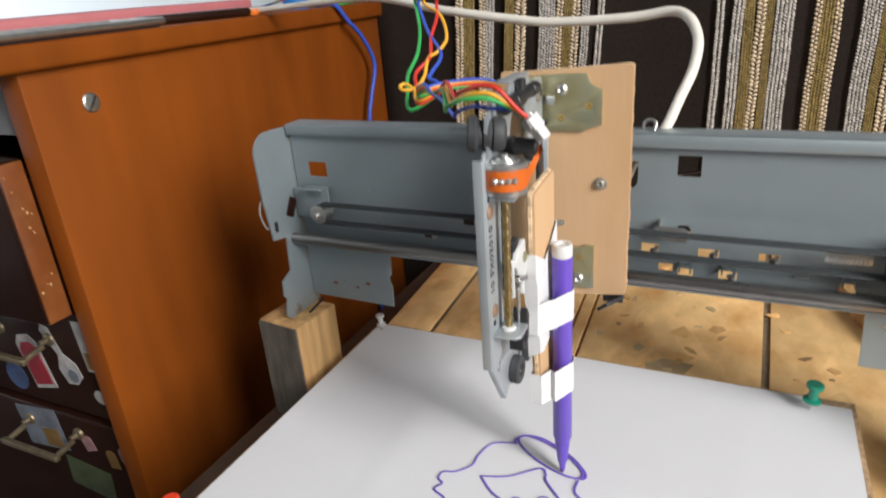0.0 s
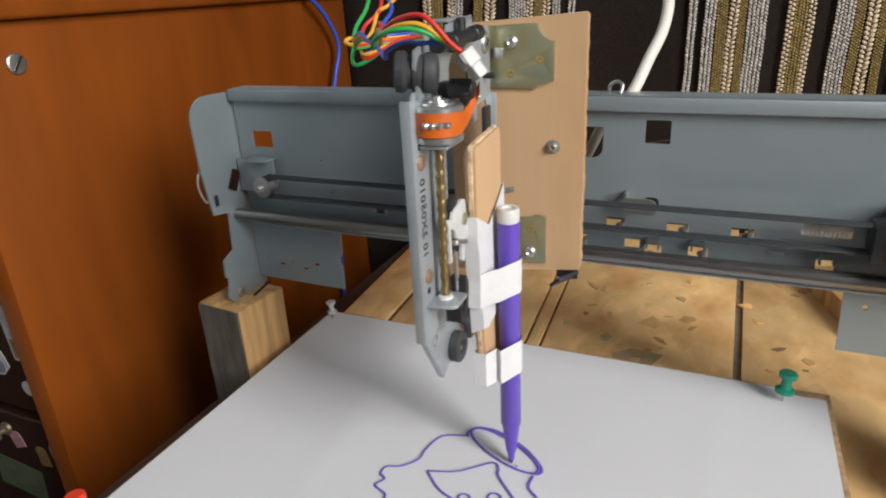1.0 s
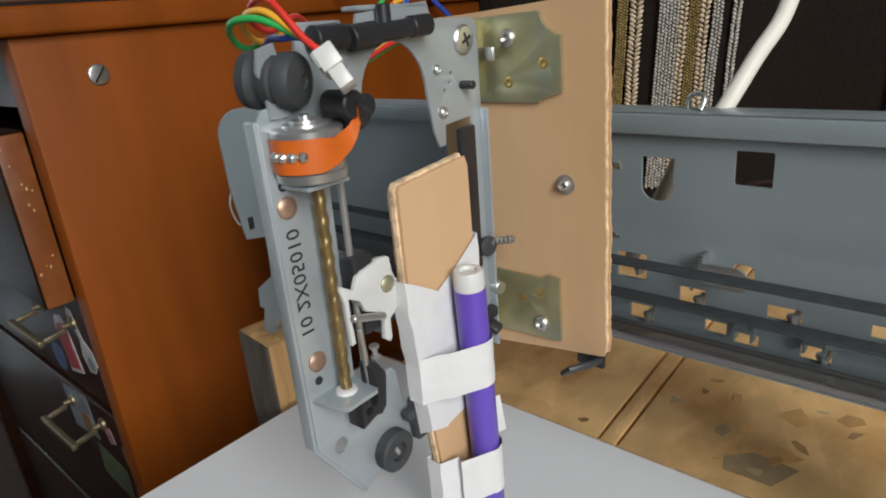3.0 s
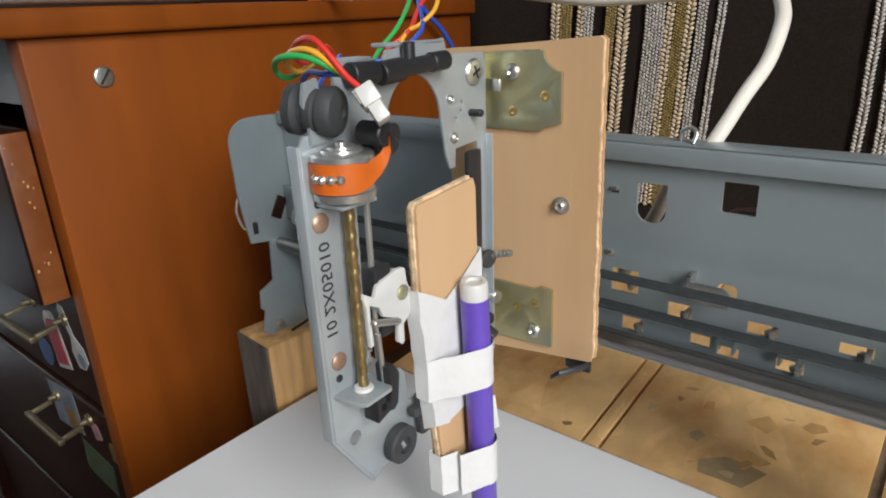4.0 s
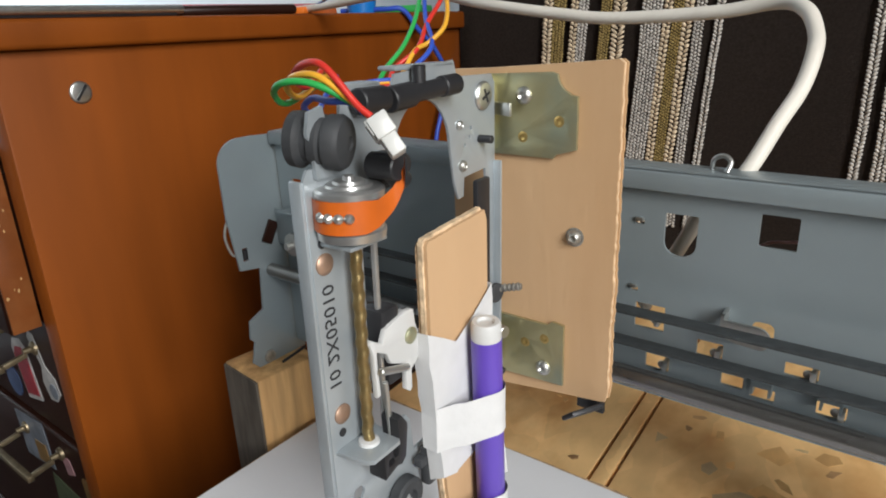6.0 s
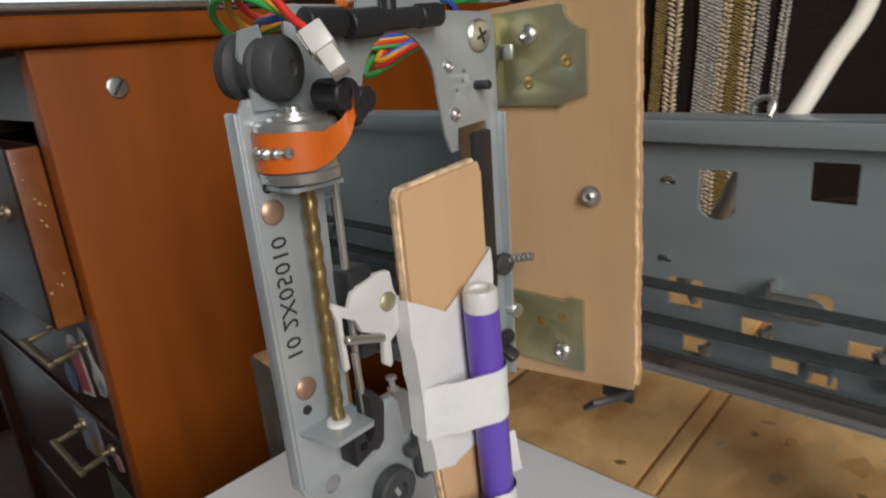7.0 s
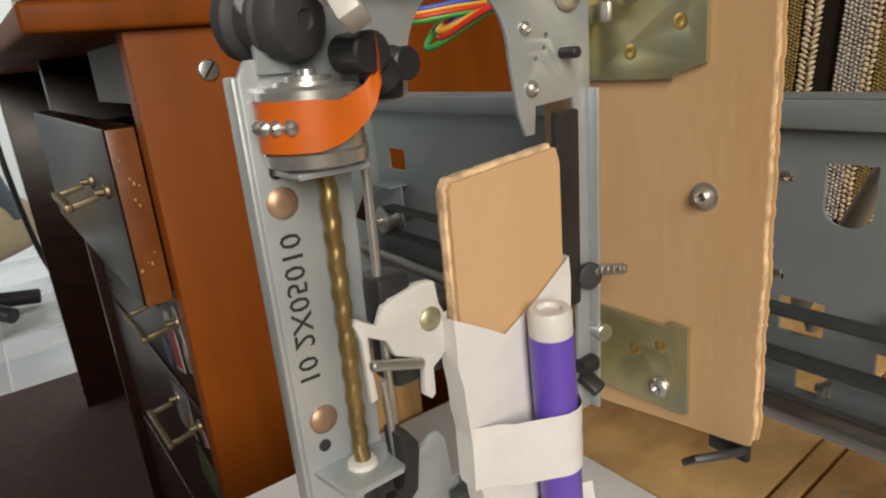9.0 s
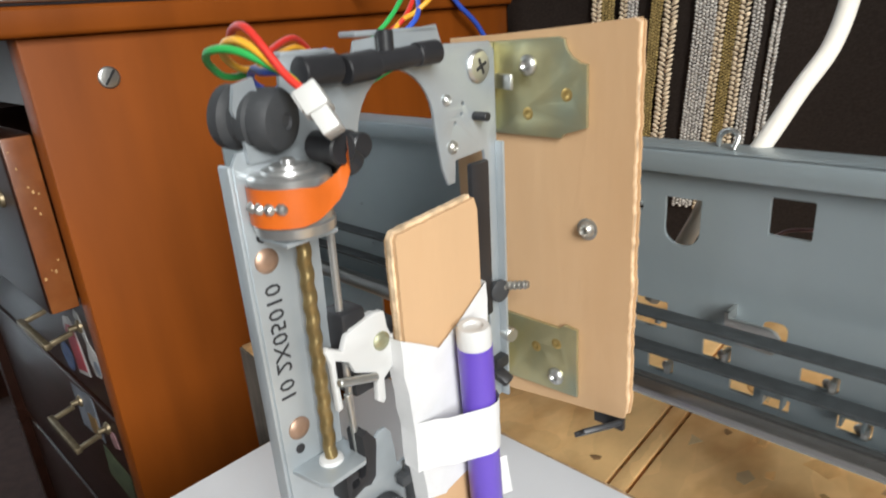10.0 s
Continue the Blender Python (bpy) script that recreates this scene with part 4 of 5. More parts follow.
def ribbon():
    """The flexible strip: round the can, then off towards the connector."""
    bm = bmesh.new()
    line = [Vector((AX + 0.0082 * math.cos(radians(a)), AY + 0.0082 * math.sin(radians(a)), 0)) for a in range(-128, 6, 8)]
    line += [Vector((AX + 0.0083, AY + 0.0020, 0.0008)), Vector((AX + 0.0088, AY + 0.0042, 0.0022)), Vector((AX + 0.0095, AY + 0.0055, 0.0042)), Vector((AX + 0.0108, AY + 0.0058, 0.0070)), Vector((AX + 0.0122, AY + 0.0045, 0.0098))]
    n = len(line)
    rows = []
    for i, p in enumerate(line):
        f = max(0, (i - n + 9) / 8)
        lo, hi = 0.1605 + 0.0022 * f, 0.1678 - 0.0012 * f
        rows.append((bm.verts.new(p + Vector((0, 0, lo))), bm.verts.new(p + Vector((0, 0, hi)))))
    for a, b in zip(rows, rows[1:]):
        bm.faces.new((a[0], b[0], b[1], a[1]))
    return finish(bm, 50)


flex = fitted("flex_ribbon", ribbon(), ORANGE, motor, "orange flexible ribbon round the motor")
for k in range(4):
    a = radians(-97 + 16 * k)
    d = Vector((math.cos(a), math.sin(a), 0))
    fitted("solder_joint", lathe([(0, 0.0012), (0.0004, 0.0010), (0.0009, 0.0004)], Vector((AX, AY, 0.1642)) + d * 0.0083, Vector((AX, AY, 0.1642)) + d * 0.01, 10), CHROME, flex)


SX, SY = -0.0769, 0.2060


def lead_screw():
    bm, n, turns, seg = bmesh.new(), 260, 11, 16
    rings = []
    for i in range(n + 1):
        f = i / n
        zz = 0.1035 + 0.0535 * f
        rings.append([bm.verts.new((SX + r * math.cos(b), SY + r * math.sin(b), zz)) for b, r in
                      [(2 * math.pi * k / seg, 0.00145 + 0.00016 * max(-0.7, math.cos(2 * math.pi * (k / seg - f * turns)))) for k in range(seg)]])
    for a, b in zip(rings, rings[1:]):
        for k in range(seg):
            bm.faces.new((a[k], a[(k + 1) % seg], b[(k + 1) % seg], b[k]))
    bm.faces.new(rings[0][::-1])
    bm.faces.new(rings[-1])
    return finish(bm, 60)


fitted("lead_screw", lead_screw(), SCREWB, car, "brass spiral lead screw")
fitted("screw_bearing", lathe([(0, 0.0028), (0.0008, 0.0026), (0.0011, 0.0019)], (SX, SY, 0.1030), (SX, SY, 0.105), 20), WHITEP, car)
fitted("guide_shaft", rod((-0.0787, 0.2143, 0.0950), (-0.0787, 0.2143, 0.1610), 0.00085, 14), MOTORM, car, "thin steel guide shaft")

# slider on the shaft
fitted("slider_block", joined(box(-0.0835, -0.0760, 0.2125, 0.2195, 0.1270, 0.1362, 0.0012), box(-0.0850, -0.0770, 0.2150, 0.2320, 0.1140, 0.1275, 0.001)), BLACK, car, "black plastic slider on the shaft")
fitted("white_slider", joined(box(-0.0800, -0.0752, 0.2136, 0.2238, 0.1228, 0.1326, 0.0008), sheet([(0.2122, 0.1308), (0.2128, 0.1318), (0.2150, 0.1326), (0.2206, 0.1338), (0.2230, 0.1336), (0.2238, 0.1331), (0.2244, 0.1289), (0.2255, 0.1264), (0.2251, 0.1190), (0.2240, 0.1178), (0.2221, 0.1166), (0.2221, 0.1112), (0.2212, 0.1103), (0.2196, 0.1117), (0.2200, 0.1190), (0.2140, 0.1219), (0.2125, 0.1252), (0.2091, 0.1271), (0.2091, 0.1241), (0.2097, 0.1151), (0.2084, 0.1148), (0.2078, 0.1267), (0.2067, 0.1300), (0.2076, 0.1309), (0.2090, 0.1300), (0.2112, 0.1286)], [], -0.0768, -0.0750, "x", 0.0004)), WHITEP, car, "white plastic slider bracket")
fitted("slider_rivet", lathe([(0, 0.0023), (0.0004, 0.0023), (0.0009, 0.0016), (0.0010, 0.0007)], (-0.0750, 0.2220, 0.1265), (-0.07, 0.2220, 0.1265), 18), ZINC, car, "yellow metal rivet")
fitted("cross_pin", rod((-0.0738, 0.2083, 0.1226), (-0.0735, 0.2186, 0.1193), 0.0010, 14, 0.0003), CHROME, car)
fitted("pin_shaft", rod((-0.0745, 0.2106, 0.1185), (-0.0745, 0.2118, 0.1030), 0.0008, 12), CHROME, car)
fitted("end_stop", joined(sheet([(0.2052, 0.1014), (0.2085, 0.1014), (0.2090, 0.0985), (0.2105, 0.0985), (0.2112, 0.1014), (0.2108, 0.1085), (0.2124, 0.1092), (0.2146, 0.1060), (0.2147, 0.1045), (0.2136, 0.0965), (0.2119, 0.0949), (0.2100, 0.0955), (0.2053, 0.0940)], [rect(0.2068, 0.0972, 0.2088, 0.0990, 0.0004, 2)], -0.0768, -0.0712, "x", 0.0003)), BLACK, car, "black plastic end stop")
fitted("dark_catch", joined(box(-0.0795, -0.0760, 0.2290, 0.2336, 0.0738, 0.0868, 0.001), box(-0.0795, -0.0765, 0.2262, 0.2300, 0.0815, 0.0845, 0.0005)), RUBBER, car)
fitted("lower_roller", joined(lathe([(0, 0.0052), (0.0006, 0.0061), (0.0036, 0.0061), (0.0042, 0.0053), (0.0042, 0.0028), (0.0026, 0.0026)], (FX, 0.2215, 0.0746), (-0.07, 0.2215, 0.0746), 28)), RUBBER, car, "dark rubber roller under the frame")
fitted("roller_slot", moved(box(-0.0002, 0.0004, -0.0006, 0.0006, -0.0014, 0.0014), pose(FX + 0.0030, 0.2215, 0.0746, 25)), MOTORM, car)

# rubber mounts, black tubes, connector on top
part("upper_roller", lathe([(0, 0.0048), (0.0006, 0.0061), (0.0028, 0.0063), (0.0036, 0.0056), (0.0040, 0.0050), (0.0052, 0.0050), (0.0058, 0.0057), (0.0078, 0.0058), (0.0083, 0.0052), (0.0087, 0.0052), (0.0092, 0.0060), (0.0116, 0.0061), (0.0128, 0.0054), (0.0134, 0.0040), (0.0137, 0.0016), (0.0133, 0.0012)], (-0.0868, 0.1998, 0.1812), (-0.0748, 0.2047, 0.1802), 28), RUBBER, car, "black rubber mount above the motor")
fitted("black_elbow", joined(rod((-0.0740, 0.2100, 0.1735), (-0.0660, 0.2100, 0.1735), 0.0030, 16), rod((-0.0700, 0.2100, 0.1740), (-0.0695, 0.2150, 0.1690), 0.0026, 16)), BLACK, car)
fitted("black_stub", joined(rod((FX, 0.2205, 0.1715), (-0.0735, 0.2212, 0.1715), 0.0027, 18), box(FX, -0.0765, 0.2160, 0.2222, 0.1660, 0.1745, 0.0008)), BLACK, car)
tube_run = fitted("black_tube", rod((-0.0780, 0.2295, 0.1868), (-0.0772, 0.2440, 0.1878), 0.0023, 18), BLACK, car, "black plastic tube clipped along the frame")
for p, q, r in (((-0.0780, 0.2110, 0.1868), (-0.0780, 0.2200, 0.1868), 0.0030), ((-0.0780, 0.2215, 0.1862), (-0.0780, 0.2300, 0.1868), 0.0031), ((-0.0773, 0.2415, 0.1877), (-0.0770, 0.2482, 0.1880), 0.0027), ((-0.0785, 0.2340, 0.1868), (-0.0785, 0.2340, 0.1935), 0.0018)):
    fitted("tube_collar", rod(p, q, r, 18, 0.0003), BLACK, tube_run)
fitted("connector", moved(joined(box(-0.0038, 0.0038, -0.0026, 0.0026, -0.0006, 0.0050, 0.0005), box(-0.0032, 0.0032, -0.0020, 0.0020, -0.0055, -0.0004, 0.0005), box(-0.0012, 0.0012, -0.0031, -0.0024, -0.0002, 0.0040, 0.0002), box(-0.0030, -0.0020, -0.0030, -0.0024, 0.001, 0.005, 0.0002), box(0.0020, 0.0030, -0.0030, -0.0024, 0.001, 0.005, 0.0002)),
     Matrix.Translation((-0.0650, 0.2050, 0.1812)) @ Vector((-0.0069, -0.0013, 0.0095)).to_track_quat("Z", "Y").to_matrix().to_4x4() @ pose(0, 0, 0, 0, 0, 35) @ Matrix.Scale(0.86, 4)), CLEARP, car, "milky white plastic wire connector")
HANG = dict(
    red=[(-0.1556, 0.331, 0.2269), (-0.1572, 0.331, 0.2201), (-0.1533, 0.3215, 0.2122), (-0.152, 0.3105, 0.2035), (-0.1481, 0.2994, 0.1951), (-0.1518, 0.2899, 0.1884), (-0.1467, 0.2805, 0.1818), (-0.142, 0.2726, 0.1767)],
    yellow=[(-0.1689, 0.331, 0.2277), (-0.1638, 0.3294, 0.2191), (-0.152, 0.3231, 0.2134), (-0.1432, 0.3105, 0.2033), (-0.1447, 0.3026, 0.1974), (-0.1486, 0.2985, 0.1945), (-0.1465, 0.2884, 0.1872), (-0.1483, 0.2821, 0.1829), (-0.1526, 0.2786, 0.1822), (-0.1560, 0.2801, 0.1835), (-0.1546, 0.283, 0.1845), (-0.1485, 0.2805, 0.1822), (-0.142, 0.2726, 0.1785)],
    green=[(-0.1695, 0.331, 0.2277), (-0.1702, 0.331, 0.2208), (-0.1605, 0.3152, 0.2075), (-0.1557, 0.301, 0.1965), (-0.1559, 0.2899, 0.1884), (-0.1522, 0.2805, 0.1818), (-0.1456, 0.271, 0.1743)],
    blue=[(-0.1712, 0.331, 0.2278), (-0.1665, 0.3278, 0.2179), (-0.155, 0.3136, 0.206), (-0.1425, 0.301, 0.1962), (-0.1432, 0.2915, 0.1894), (-0.1436, 0.2874, 0.1866), (-0.1377, 0.2849, 0.1848), (-0.1394, 0.2817, 0.1827), (-0.1418, 0.2742, 0.1787)])
LOFT = [(-0.43, 0.49, 0.2155), (-0.36, 0.46, 0.224), (-0.25, 0.40, 0.240)]
bundle = stand("wire_bundle", (-0.16, 0.30, 0.17), "loose bundle of four coloured wires hanging over the rail", "wires")
for k, name in enumerate(("red", "yellow", "green", "blue")):
    s = ASKEW @ Vector((-0.0675 - 0.0010 * k, 0.2035 + 0.0006 * k, 0.1850))
    out, up = (0.001, -0.001, -0.0045, 0.004)[k], (0.0100, 0.0078, 0.0066, 0.0025)[k]
    low = 0.1818 + (0.0010, 0.0022, 0.0, 0.0030)[k]
    lead = [s, s + Vector((-0.003, -0.001, 0.0025)), s + Vector((-0.010, -0.003 + out * 0.5, up)), s + Vector((-0.018, -0.002 + out, up)), s + Vector((-0.026, 0.002 + out, up - 0.003)), s + Vector((-0.031, 0.010 + out, up - 0.006)), s + Vector((-0.042, 0.028, up - 0.003)), s + Vector((-0.054, 0.043, 0.0)), Vector((-0.1310, 0.2570, low + 0.0040)), Vector((-0.1386, 0.2660, low)),
            Vector((-0.130, 0.280, low + 0.001)), Vector((-0.112, 0.290, low)), Vector((-0.096, 0.297 + 0.002 * k, 0.172))]
    part("wire", tube(lead, 0.00076, 8, 6), WIRES[name], car, name + " insulated wire")
    part("wire", tube(LOFT + HANG[name] + [(-0.128, 0.282 + 0.001 * k, 0.184), (-0.112, 0.291, 0.183), (-0.092, 0.300, 0.168 + 0.002 * k)], 0.0009, 8, 6), WIRES[name], bundle, name + " insulated wire")

# pen holder: two layers of torn cardboard, white tape, purple marker
CX0, CX1 = -0.0752, -0.0715


def lean(y, zz):
    """The left side of the holder slopes inwards towards its foot."""
    return y + (max(0.0, 0.118 - zz) * 0.105 if y < 0.232 else 0)


def torn(y0, y1, z0, z1):
    out = [(lean(y0, z0), z0), (y1, z0), (y1 + 0.0004, z1 - 0.003), (y1 - 0.0006, z1)]
    n = 34
    for k in range(1, n):
        out.append((y1 - (y1 - y0) * k / n, z1 - 0.0022 * (k / n) + random.uniform(-0.00010, 0.00010)))
    out.append((y0, z1 - 0.0034))
    zz = z1 - 0.005
    while zz > z0 + 0.003:
        out.append((lean(y0, zz) + random.uniform(-0.00010, 0.00010), zz))
        zz -= random.uniform(0.0007, 0.0016)
    return out


holder = part("pen_holder", sheet(torn(0.2257, 0.2525, 0.0525, 0.1542), [], CX1 - 0.0011, CX1, "x"), CARD, car, "torn brown cardboard pen holder")
part("torn_layer", sheet(torn(0.2251, 0.2519, 0.0530, 0.1550), [], CX0 + 0.0011, CX1 - 0.0011, "x"), CARDP, holder)
part("rear_layer", sheet(torn(0.2255, 0.2523, 0.0528, 0.1537), [], CX0, CX0 + 0.0011, "x"), CARD, holder)
P1, P0 = Vector((-0.0650, 0.2420, 0.1255)), Vector((-0.0664, 0.2472, 0.0006))
PD = (P1 - P0).normalized()
def along(h):
    return P0 + PD * h
marker = part("marker", lathe([(0, 0.0013), (0.004, 0.0017), (0.006, 0.0024), (0.018, 0.0036), (0.0205, 0.0038), (0.0215, 0.0044), (0.118, 0.0044)], along(0.002), along(0.13), 28), PURPLE, car, "purple felt-tip marker pen")
part("marker_tip", lathe([(0, 0.0004), (0.001, 0.0008), (0.0035, 0.0011)], along(0), along(0.01), 14), PURPLED, marker)
part("end_plug", lathe([(0, 0.0043), (0.0045, 0.0043), (0.0053, 0.0038), (0.0053, 0.0026), (0.0044, 0.0022)], along(0.1200), along(0.13), 24), WHITEP, marker, "white end plug of the marker")


def wrap(z0, z1, slant, r_out, gap, y_tail, dz=0.0):
    """A band of tape round the holder and the marker, with a loose edge."""
    bm = bmesh.new()
    loop = []
    c = along((z0 + z1) / 2)
    R = 0.0044 + gap
    a0, a1 = Vector((CX1 + 0.0012, 0.2246 + y_tail)), Vector((c.x + R * math.cos(radians(-34)), c.y + R * math.sin(radians(-34))))
    loop += [tuple(a0.lerp(a1, f)) for f in (0.0, 0.25, 0.5, 0.75)]
    loop += [(c.x + R * math.cos(radians(q)), c.y + R * math.sin(radians(q))) for q in range(-34, 77, 15)]
    loop += [(CX1 + 0.001, 0.2520), (CX1, 0.2540), (CX0 - 0.0004, 0.2540), (CX0 - 0.0010, 0.2490), (CX0 - 0.0010, 0.2290), (CX0 - 0.0008, 0.2234), (CX1 + 0.0006, 0.2234)]
    n, rows = 6, []
    for k in range(n + 1):
        f = k / n
        rows.append([bm.verts.new((x + random.uniform(-1, 1) * r_out, lean(y, (z0 + z1) / 2) + random.uniform(-1, 1) * r_out, z0 + (z1 - z0) * f + slant * (y - 0.24) + dz * (1 if x > CX1 + 0.003 else 0))) for x, y in loop])
    for a, b in zip(rows, rows[1:]):
        for i in range(len(loop)):
            j = (i + 1) % len(loop)
            bm.faces.new((a[i], a[j], b[j], b[i]))
    return finish(bm, 40)


part("tape_band", wrap(0.0908, 0.1048, 0.06, 0.0001, 0.0006, 0.0), TAPE, car, "white paper tape round the marker")
part("tape_band", wrap(0.0525, 0.0680, 0.03, 0.00014, 0.0007, 0.0), TAPE, car, "white paper tape round the marker")


def sleeve():
    """Tape laid round the holder under the marker, cut to a V at the top and slanting at the bottom."""
    bm = bmesh.new()
    loop = [(CX1 + 0.0008, 0.2238, 0.1275, 0.0800), (CX1 + 0.0008, 0.2300, 0.1240, 0.0780), (CX1 + 0.0008, 0.2352, 0.1208, 0.0782), (CX1 + 0.0008, 0.2440, 0.1255, 0.0800), (CX1 + 0.0008, 0.2538, 0.1318, 0.0860),
            (CX0 - 0.0008, 0.2540, 0.1320, 0.0860), (CX0 - 0.0006, 0.2440, 0.1290, 0.0800), (CX0 - 0.0006, 0.2300, 0.1275, 0.0760), (CX0 - 0.0008, 0.2238, 0.1270, 0.0770)]
    n, rows = 10, []
    for k in range(n + 1):
        rows.append([bm.verts.new((x + random.uniform(-0.00022, 0.00022), lean(y, hi + (lo - hi) * k / n) + random.uniform(-0.0002, 0.0002), hi + (lo - hi) * k / n)) for x, y, hi, lo in loop])
    for a, b in zip(rows, rows[1:]):
        for i in range(len(loop)):
            j = (i + 1) % len(loop)
            bm.faces.new((a[i], a[j], b[j], b[i]))
    return finish(bm, 40)


part("tape_sleeve", sleeve(), TAPE, car, "crumpled white tape round the pen holder")
part("tape_flap", moved(box(-0.0035, 0.0035, -0.0002, 0.0002, -0.0075, 0.0070, 0.0001), pose(-0.0706, 0.2552, 0.0695, 5, -8, 60)), TAPE, car)

# ---- moving bed with the paper ----
bed = stand("drawing_bed", (-0.08, 0.25, -0.0195), "flat board bed with pinned white paper and a purple drawing", "plotter bed")
edge = [(-0.2328, 0.128), (-0.2325, 0.25), (-0.2332, 0.3535)] + [(-0.2332 + 0.3012 * k / 24, 0.3540 + random.uniform(-0.0007, 0.0007)) for k in range(1, 24)] + [(0.0682, 0.3545), (0.0690, 0.25), (0.0686, 0.128)]
part("bed_board", sheet(edge, [], -0.0042, -0.0006, "z"), CARDE, bed, "thin brown hardboard with a rough edge")
for sx in (-0.19, 0.03):
    part("bed_runner", box(sx - 0.006, sx + 0.006, 0.15, 0.33, -0.0195, -0.0042), ROD, bed)


def paper():
    bm = bmesh.new()
    nx, ny = 60, 44
    x0, x1, y0, y1 = -0.2312, 0.0660, 0.1395, 0.3520
    def height(x, y):
        crease = 0.0003 * math.exp(-((x + 0.157 + 0.05 * (y - 0.3)) / 0.006) ** 2) + 0.00022 * math.exp(-((x - 0.015 - 0.08 * (y - 0.3)) / 0.004) ** 2)
        return 0.0 + 0.0005 * (noise.noise((x * 14, y * 14, 3)) * 0.5 + 0.5) + crease
    grid = [[bm.verts.new((x0 + (x1 - x0) * i / nx, y0 + (y1 - y0) * k / ny - (0.010 if i > nx - 4 and k == ny else 0), height(x0 + (x1 - x0) * i / nx, y0 + (y1 - y0) * k / ny))) for k in range(ny + 1)] for i in range(nx + 1)]
    for i in range(nx):
        for k in range(ny):
            bm.faces.new((grid[i][k], grid[i + 1][k], grid[i + 1][k + 1], grid[i][k + 1]))
    return finish(bm, 60)


sheet_of_paper = part("paper", paper(), PAPER, bed, "slightly creased white paper")


def ink(pts, r=0.00055, n=6, mat=INK):
    return part("ink_line", tube([(x, y, 0.0009) for x, y in pts], r, 6, n, 0.5), mat, sheet_of_paper)


ring = [(-0.0755 + 0.0212 * math.cos(a) * math.cos(-0.46) - 0.0068 * math.sin(a) * math.sin(-0.46), 0.2558 + 0.0212 * math.cos(a) * math.sin(-0.46) + 0.0068 * math.sin(a) * math.cos(-0.46)) for a in [2 * math.pi * k / 24 for k in range(25)]]
ink(ring, 0.0006, 3)
ink([(-0.0950, 0.2590), (-0.0955, 0.2625), (-0.0925, 0.2668), (-0.0850, 0.2678), (-0.0770, 0.2655), (-0.066, 0.2596), (-0.0575, 0.2520), (-0.0548, 0.2475), (-0.0560, 0.2452), (-0.0585, 0.2450)], 0.0007)
ink([(-0.0949, 0.2595), (-0.1064, 0.2551), (-0.1102, 0.2439), (-0.1105, 0.2360), (-0.1162, 0.2290), (-0.1223, 0.2265), (-0.1228, 0.2215), (-0.1195, 0.2190), (-0.1215, 0.2140), (-0.1150, 0.2108), (-0.1135, 0.2073), (-0.1085, 0.2020), (-0.1075, 0.1950), (-0.1020, 0.1890)])
ink([(-0.1034, 0.2303), (-0.0904, 0.2348), (-0.0775, 0.2454), (-0.0735, 0.2425), (-0.0720, 0.2380), (-0.0604, 0.2258), (-0.0605, 0.2216), (-0.0693, 0.2178), (-0.0818, 0.2175), (-0.0936, 0.2213), (-0.1034, 0.2303)])
ink([(-0.0577, 0.2435), (-0.0575, 0.2360), (-0.0520, 0.2306), (-0.0506, 0.2258), (-0.0424, 0.2260), (-0.0388, 0.2223), (-0.0400, 0.2150)])
for cx, cy, rr in ((-0.0815, 0.2205, 0.0026), (-0.0695, 0.2252, 0.0028)):
    ink([(cx + rr * math.cos(a), cy + rr * 0.9 * math.sin(a)) for a in [k * 0.7 for k in range(11)]], 0.0005, 3)
for off in (0, 0.005, 0.010):
    ink([(-0.0925 + off, 0.205), (-0.0915 + off, 0.2105), (-0.0885 + off, 0.2125), (-0.0865 + off, 0.209), (-0.087 + off, 0.203)], 0.0006, 4)
ink([(P0.x - 0.0002, P0.y), (P0.x + 0.0002, P0.y - 0.0003)], 0.0006, 1)


def push_pin(x, y, lean_x, lean_y, mat, label, size=1.0):
    p = Vector((x, y, 0.0002))
    d = Vector((lean_x, lean_y, 1)).normalized()
    pin = part("push_pin", lathe([(h * size, r * size) for h, r in ((0.0055, 0.0030), (0.0060, 0.0046), (0.0072, 0.0046), (0.0080, 0.0026), (0.0135, 0.0023), (0.0145, 0.0042), (0.0165, 0.0044), (0.0172, 0.0036))], p, p + d, 18), mat, bed, label)
    part("pin_needle", rod(p, p + d * 0.006 * size, 0.0005, 8), CHROME, pin)


push_pin(0.0456, 0.3399, 0.05, 0.0, GREENP, "green plastic push pin")
push_pin(-0.2255, 0.3440, -0.05, 0.0, WHITEP, "white plastic push pin", 0.72)
push_pin(-0.2250, 0.1500, -0.1, 0.0, REDP, "red plastic push pin")

# ---- far side of the room ----
chair = stand("office_chair", (-2.45, -0.03, FLOOR), "office chair with blue-grey back and tan seat", "office chair")
part("seat", moved(box(-0.24, 0.24, -0.24, 0.24, -0.09, 0.09, 0.06, 5), pose(-2.44, -0.03, -0.25, 0, 0, 55)), TAN, chair, "tan fabric seat")
part("backrest", moved(box(-0.22, 0.22, -0.035, 0.035, -0.28, 0.30, 0.03, 4), pose(-2.55, 0.005, -0.02, 0, -17, 55)), CHAIRB, chair, "blue-grey fabric backrest")
part("lever", joined(rod((-2.40, -0.05, -0.40), (-2.23, 0.10, -0.455), 0.012), rod((-2.25, 0.085, -0.45), (-2.19, 0.145, -0.468), 0.024)), BLACK, chair)
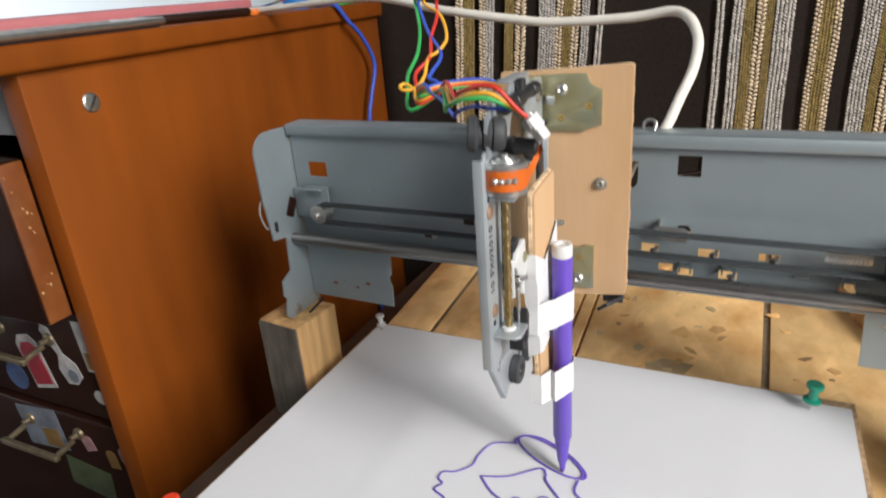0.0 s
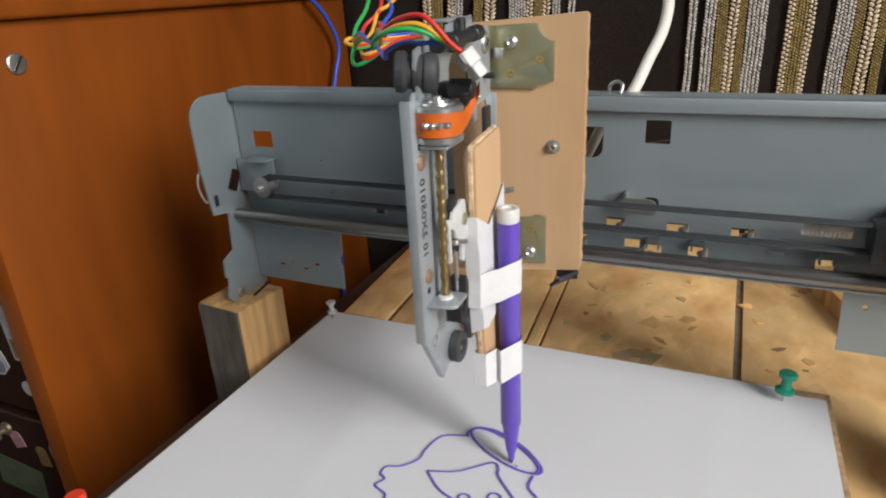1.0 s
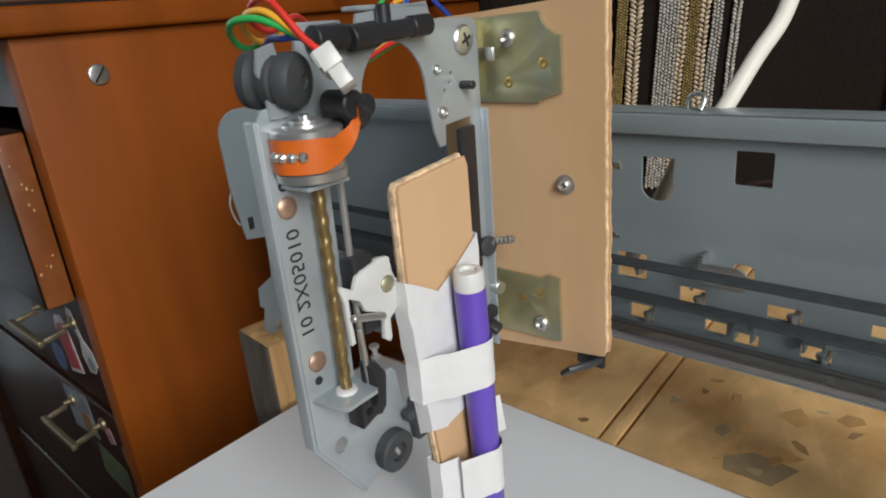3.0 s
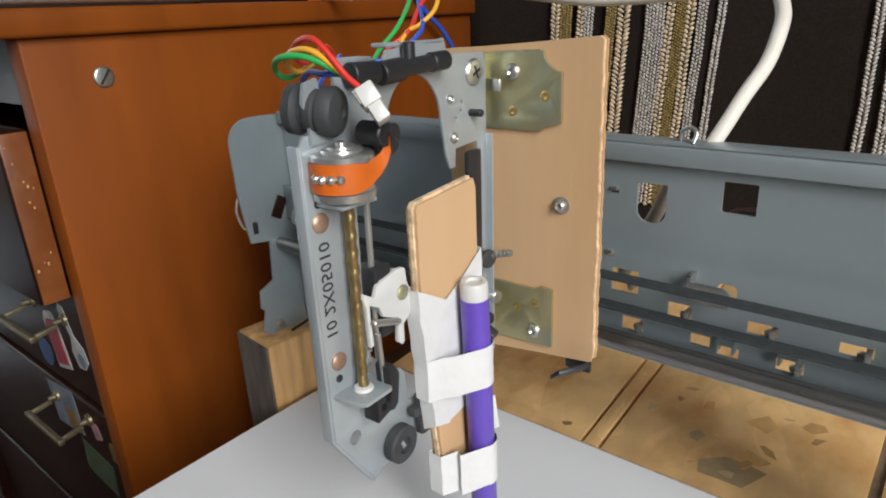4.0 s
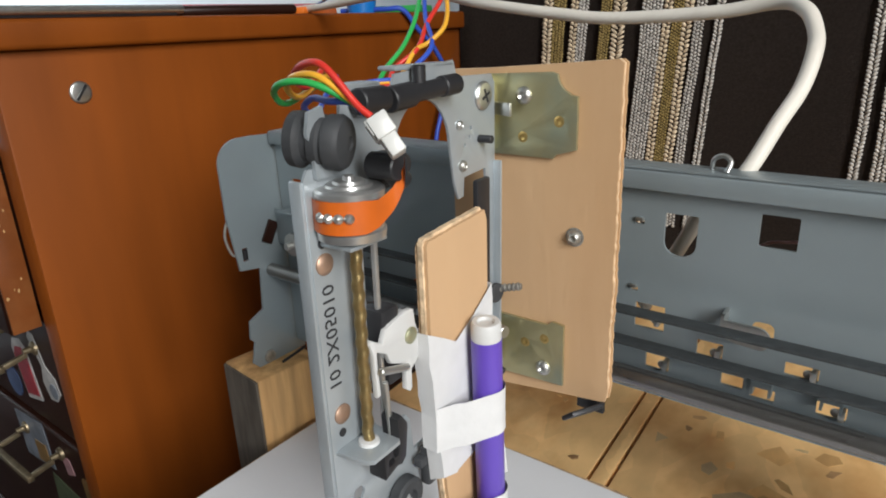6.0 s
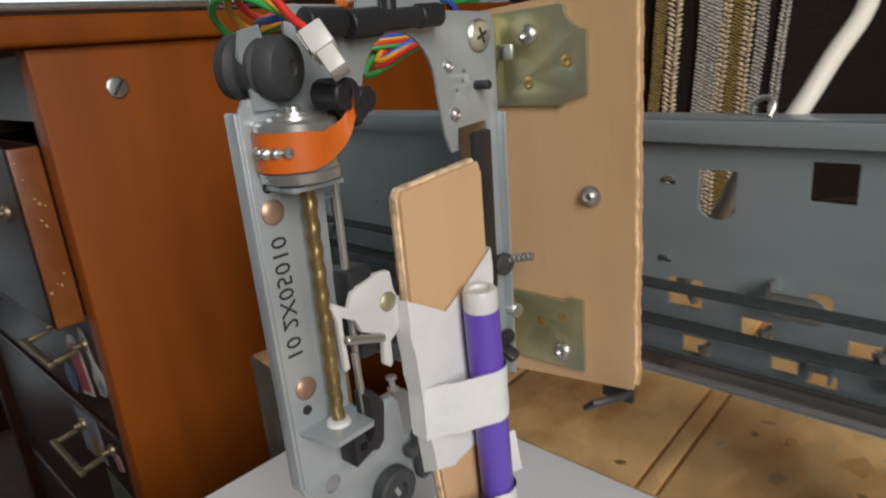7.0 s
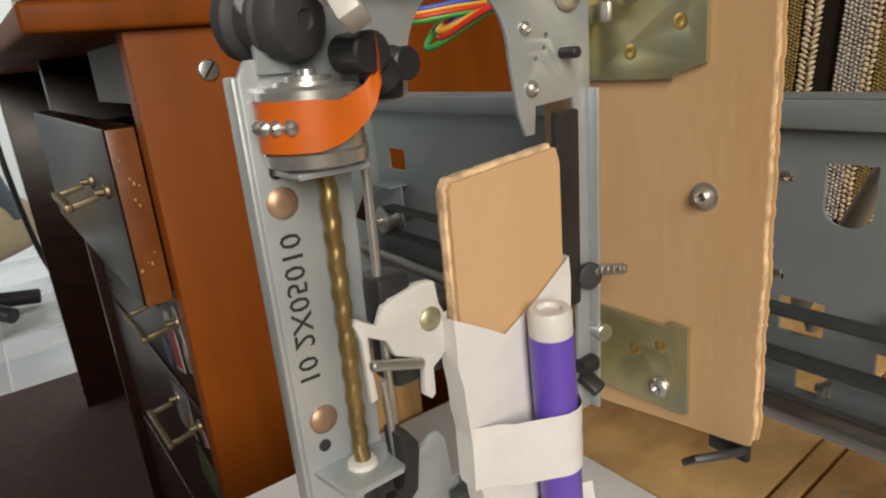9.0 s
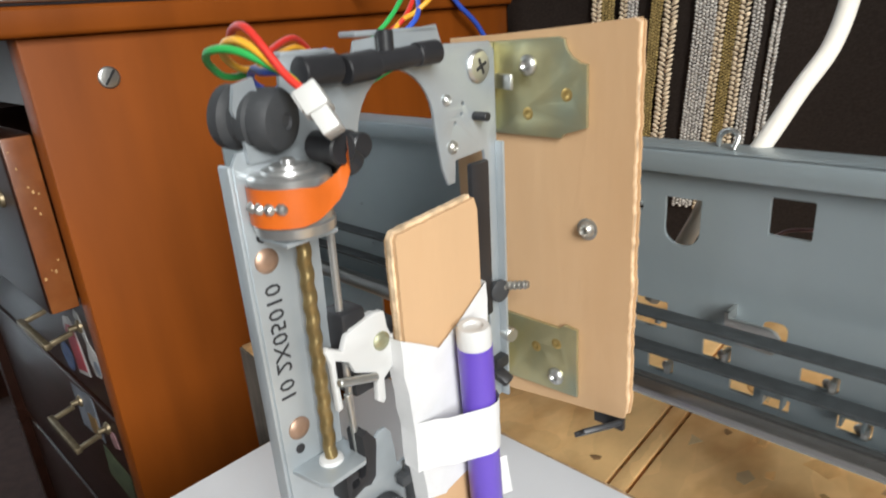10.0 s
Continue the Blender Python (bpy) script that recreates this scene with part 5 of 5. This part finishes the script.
part("column", rod((-2.45, -0.03, FLOOR + 0.06), (-2.45, -0.03, -0.33), 0.03), BLACK, chair)
for k in range(5):
    a = radians(72 * k + 20)
    part("foot", rod((-2.45, -0.03, FLOOR + 0.07), (-2.45 + 0.26 * math.cos(a), -0.03 + 0.26 * math.sin(a), FLOOR + 0.03), 0.025), BLACK, chair)
thing("black_lead", tube([(-1.53, 0.215, 0.2200), (-1.556, 0.20, 0.2204), (-1.564, 0.205, 0.15), (-1.555, 0.21, 0.0), (-1.56, 0.225, -0.15), (-1.555, 0.245, -0.24), (-1.55, 0.25, -0.30)], 0.006, 8), BLACK, "black lead hanging over the desk edge", "cable")

# floor tiles, the nearest stretch one by one
tile = mesh_of("floor_tile", box(-0.198, 0.198, -0.198, 0.198, -0.01, 0.0, 0.0015), TILE)
for i in range(14):
    for k in range(9):
        ob = new("floor_tile", tile)
        ob.parent = floor
        ob.location = (-3.4 + 0.4 * i, -2.1 + 0.4 * k, 0)
part("floor_bed", box(-3.6, 1.8, -2.2, 1.02, -0.02 + FLOOR, -0.0015 + FLOOR), WALL, floor)


# ---- movement ----
SLIDE = [(0.0, 0.0), (0.5, -1.9), (1.0, -3.5), (1.5, -4.0), (2.0, -6.4), (2.5, -7.4), (4.0, -11.6), (4.5, -13.7), (5.0, -14.6), (5.5, -16.2), (7.0, -14.9), (7.5, -13.4), (8.0, -11.7), (8.5, -9.9), (9.0, -8.7), (9.5, -5.4), (10.0, -5.7)]
BED = [(0.0, 0.0, 0.0), (0.5, 0.0, -0.5), (1.0, -0.5, -1.6), (1.5, -1.5, -3.6), (2.0, -3.0, -6.2), (2.5, -4.0, -8.0), (4.0, -4.0, -9.0), (5.0, -3.5, -10.4), (5.5, -3.5, -10.6), (7.0, -4.0, -10.6), (8.5, -4.5, -10.4), (10.0, -4.5, -9.4)]


def motions():
    walk(car, [(t, pose(-0.06 + u / 1000, 0.284, 0.08)) for t, u in SLIDE])
    walk(bed, [(t, pose(-0.08 + u / 1000, 0.25 + v / 1000, -0.0195)) for t, u, v in BED])


motions()
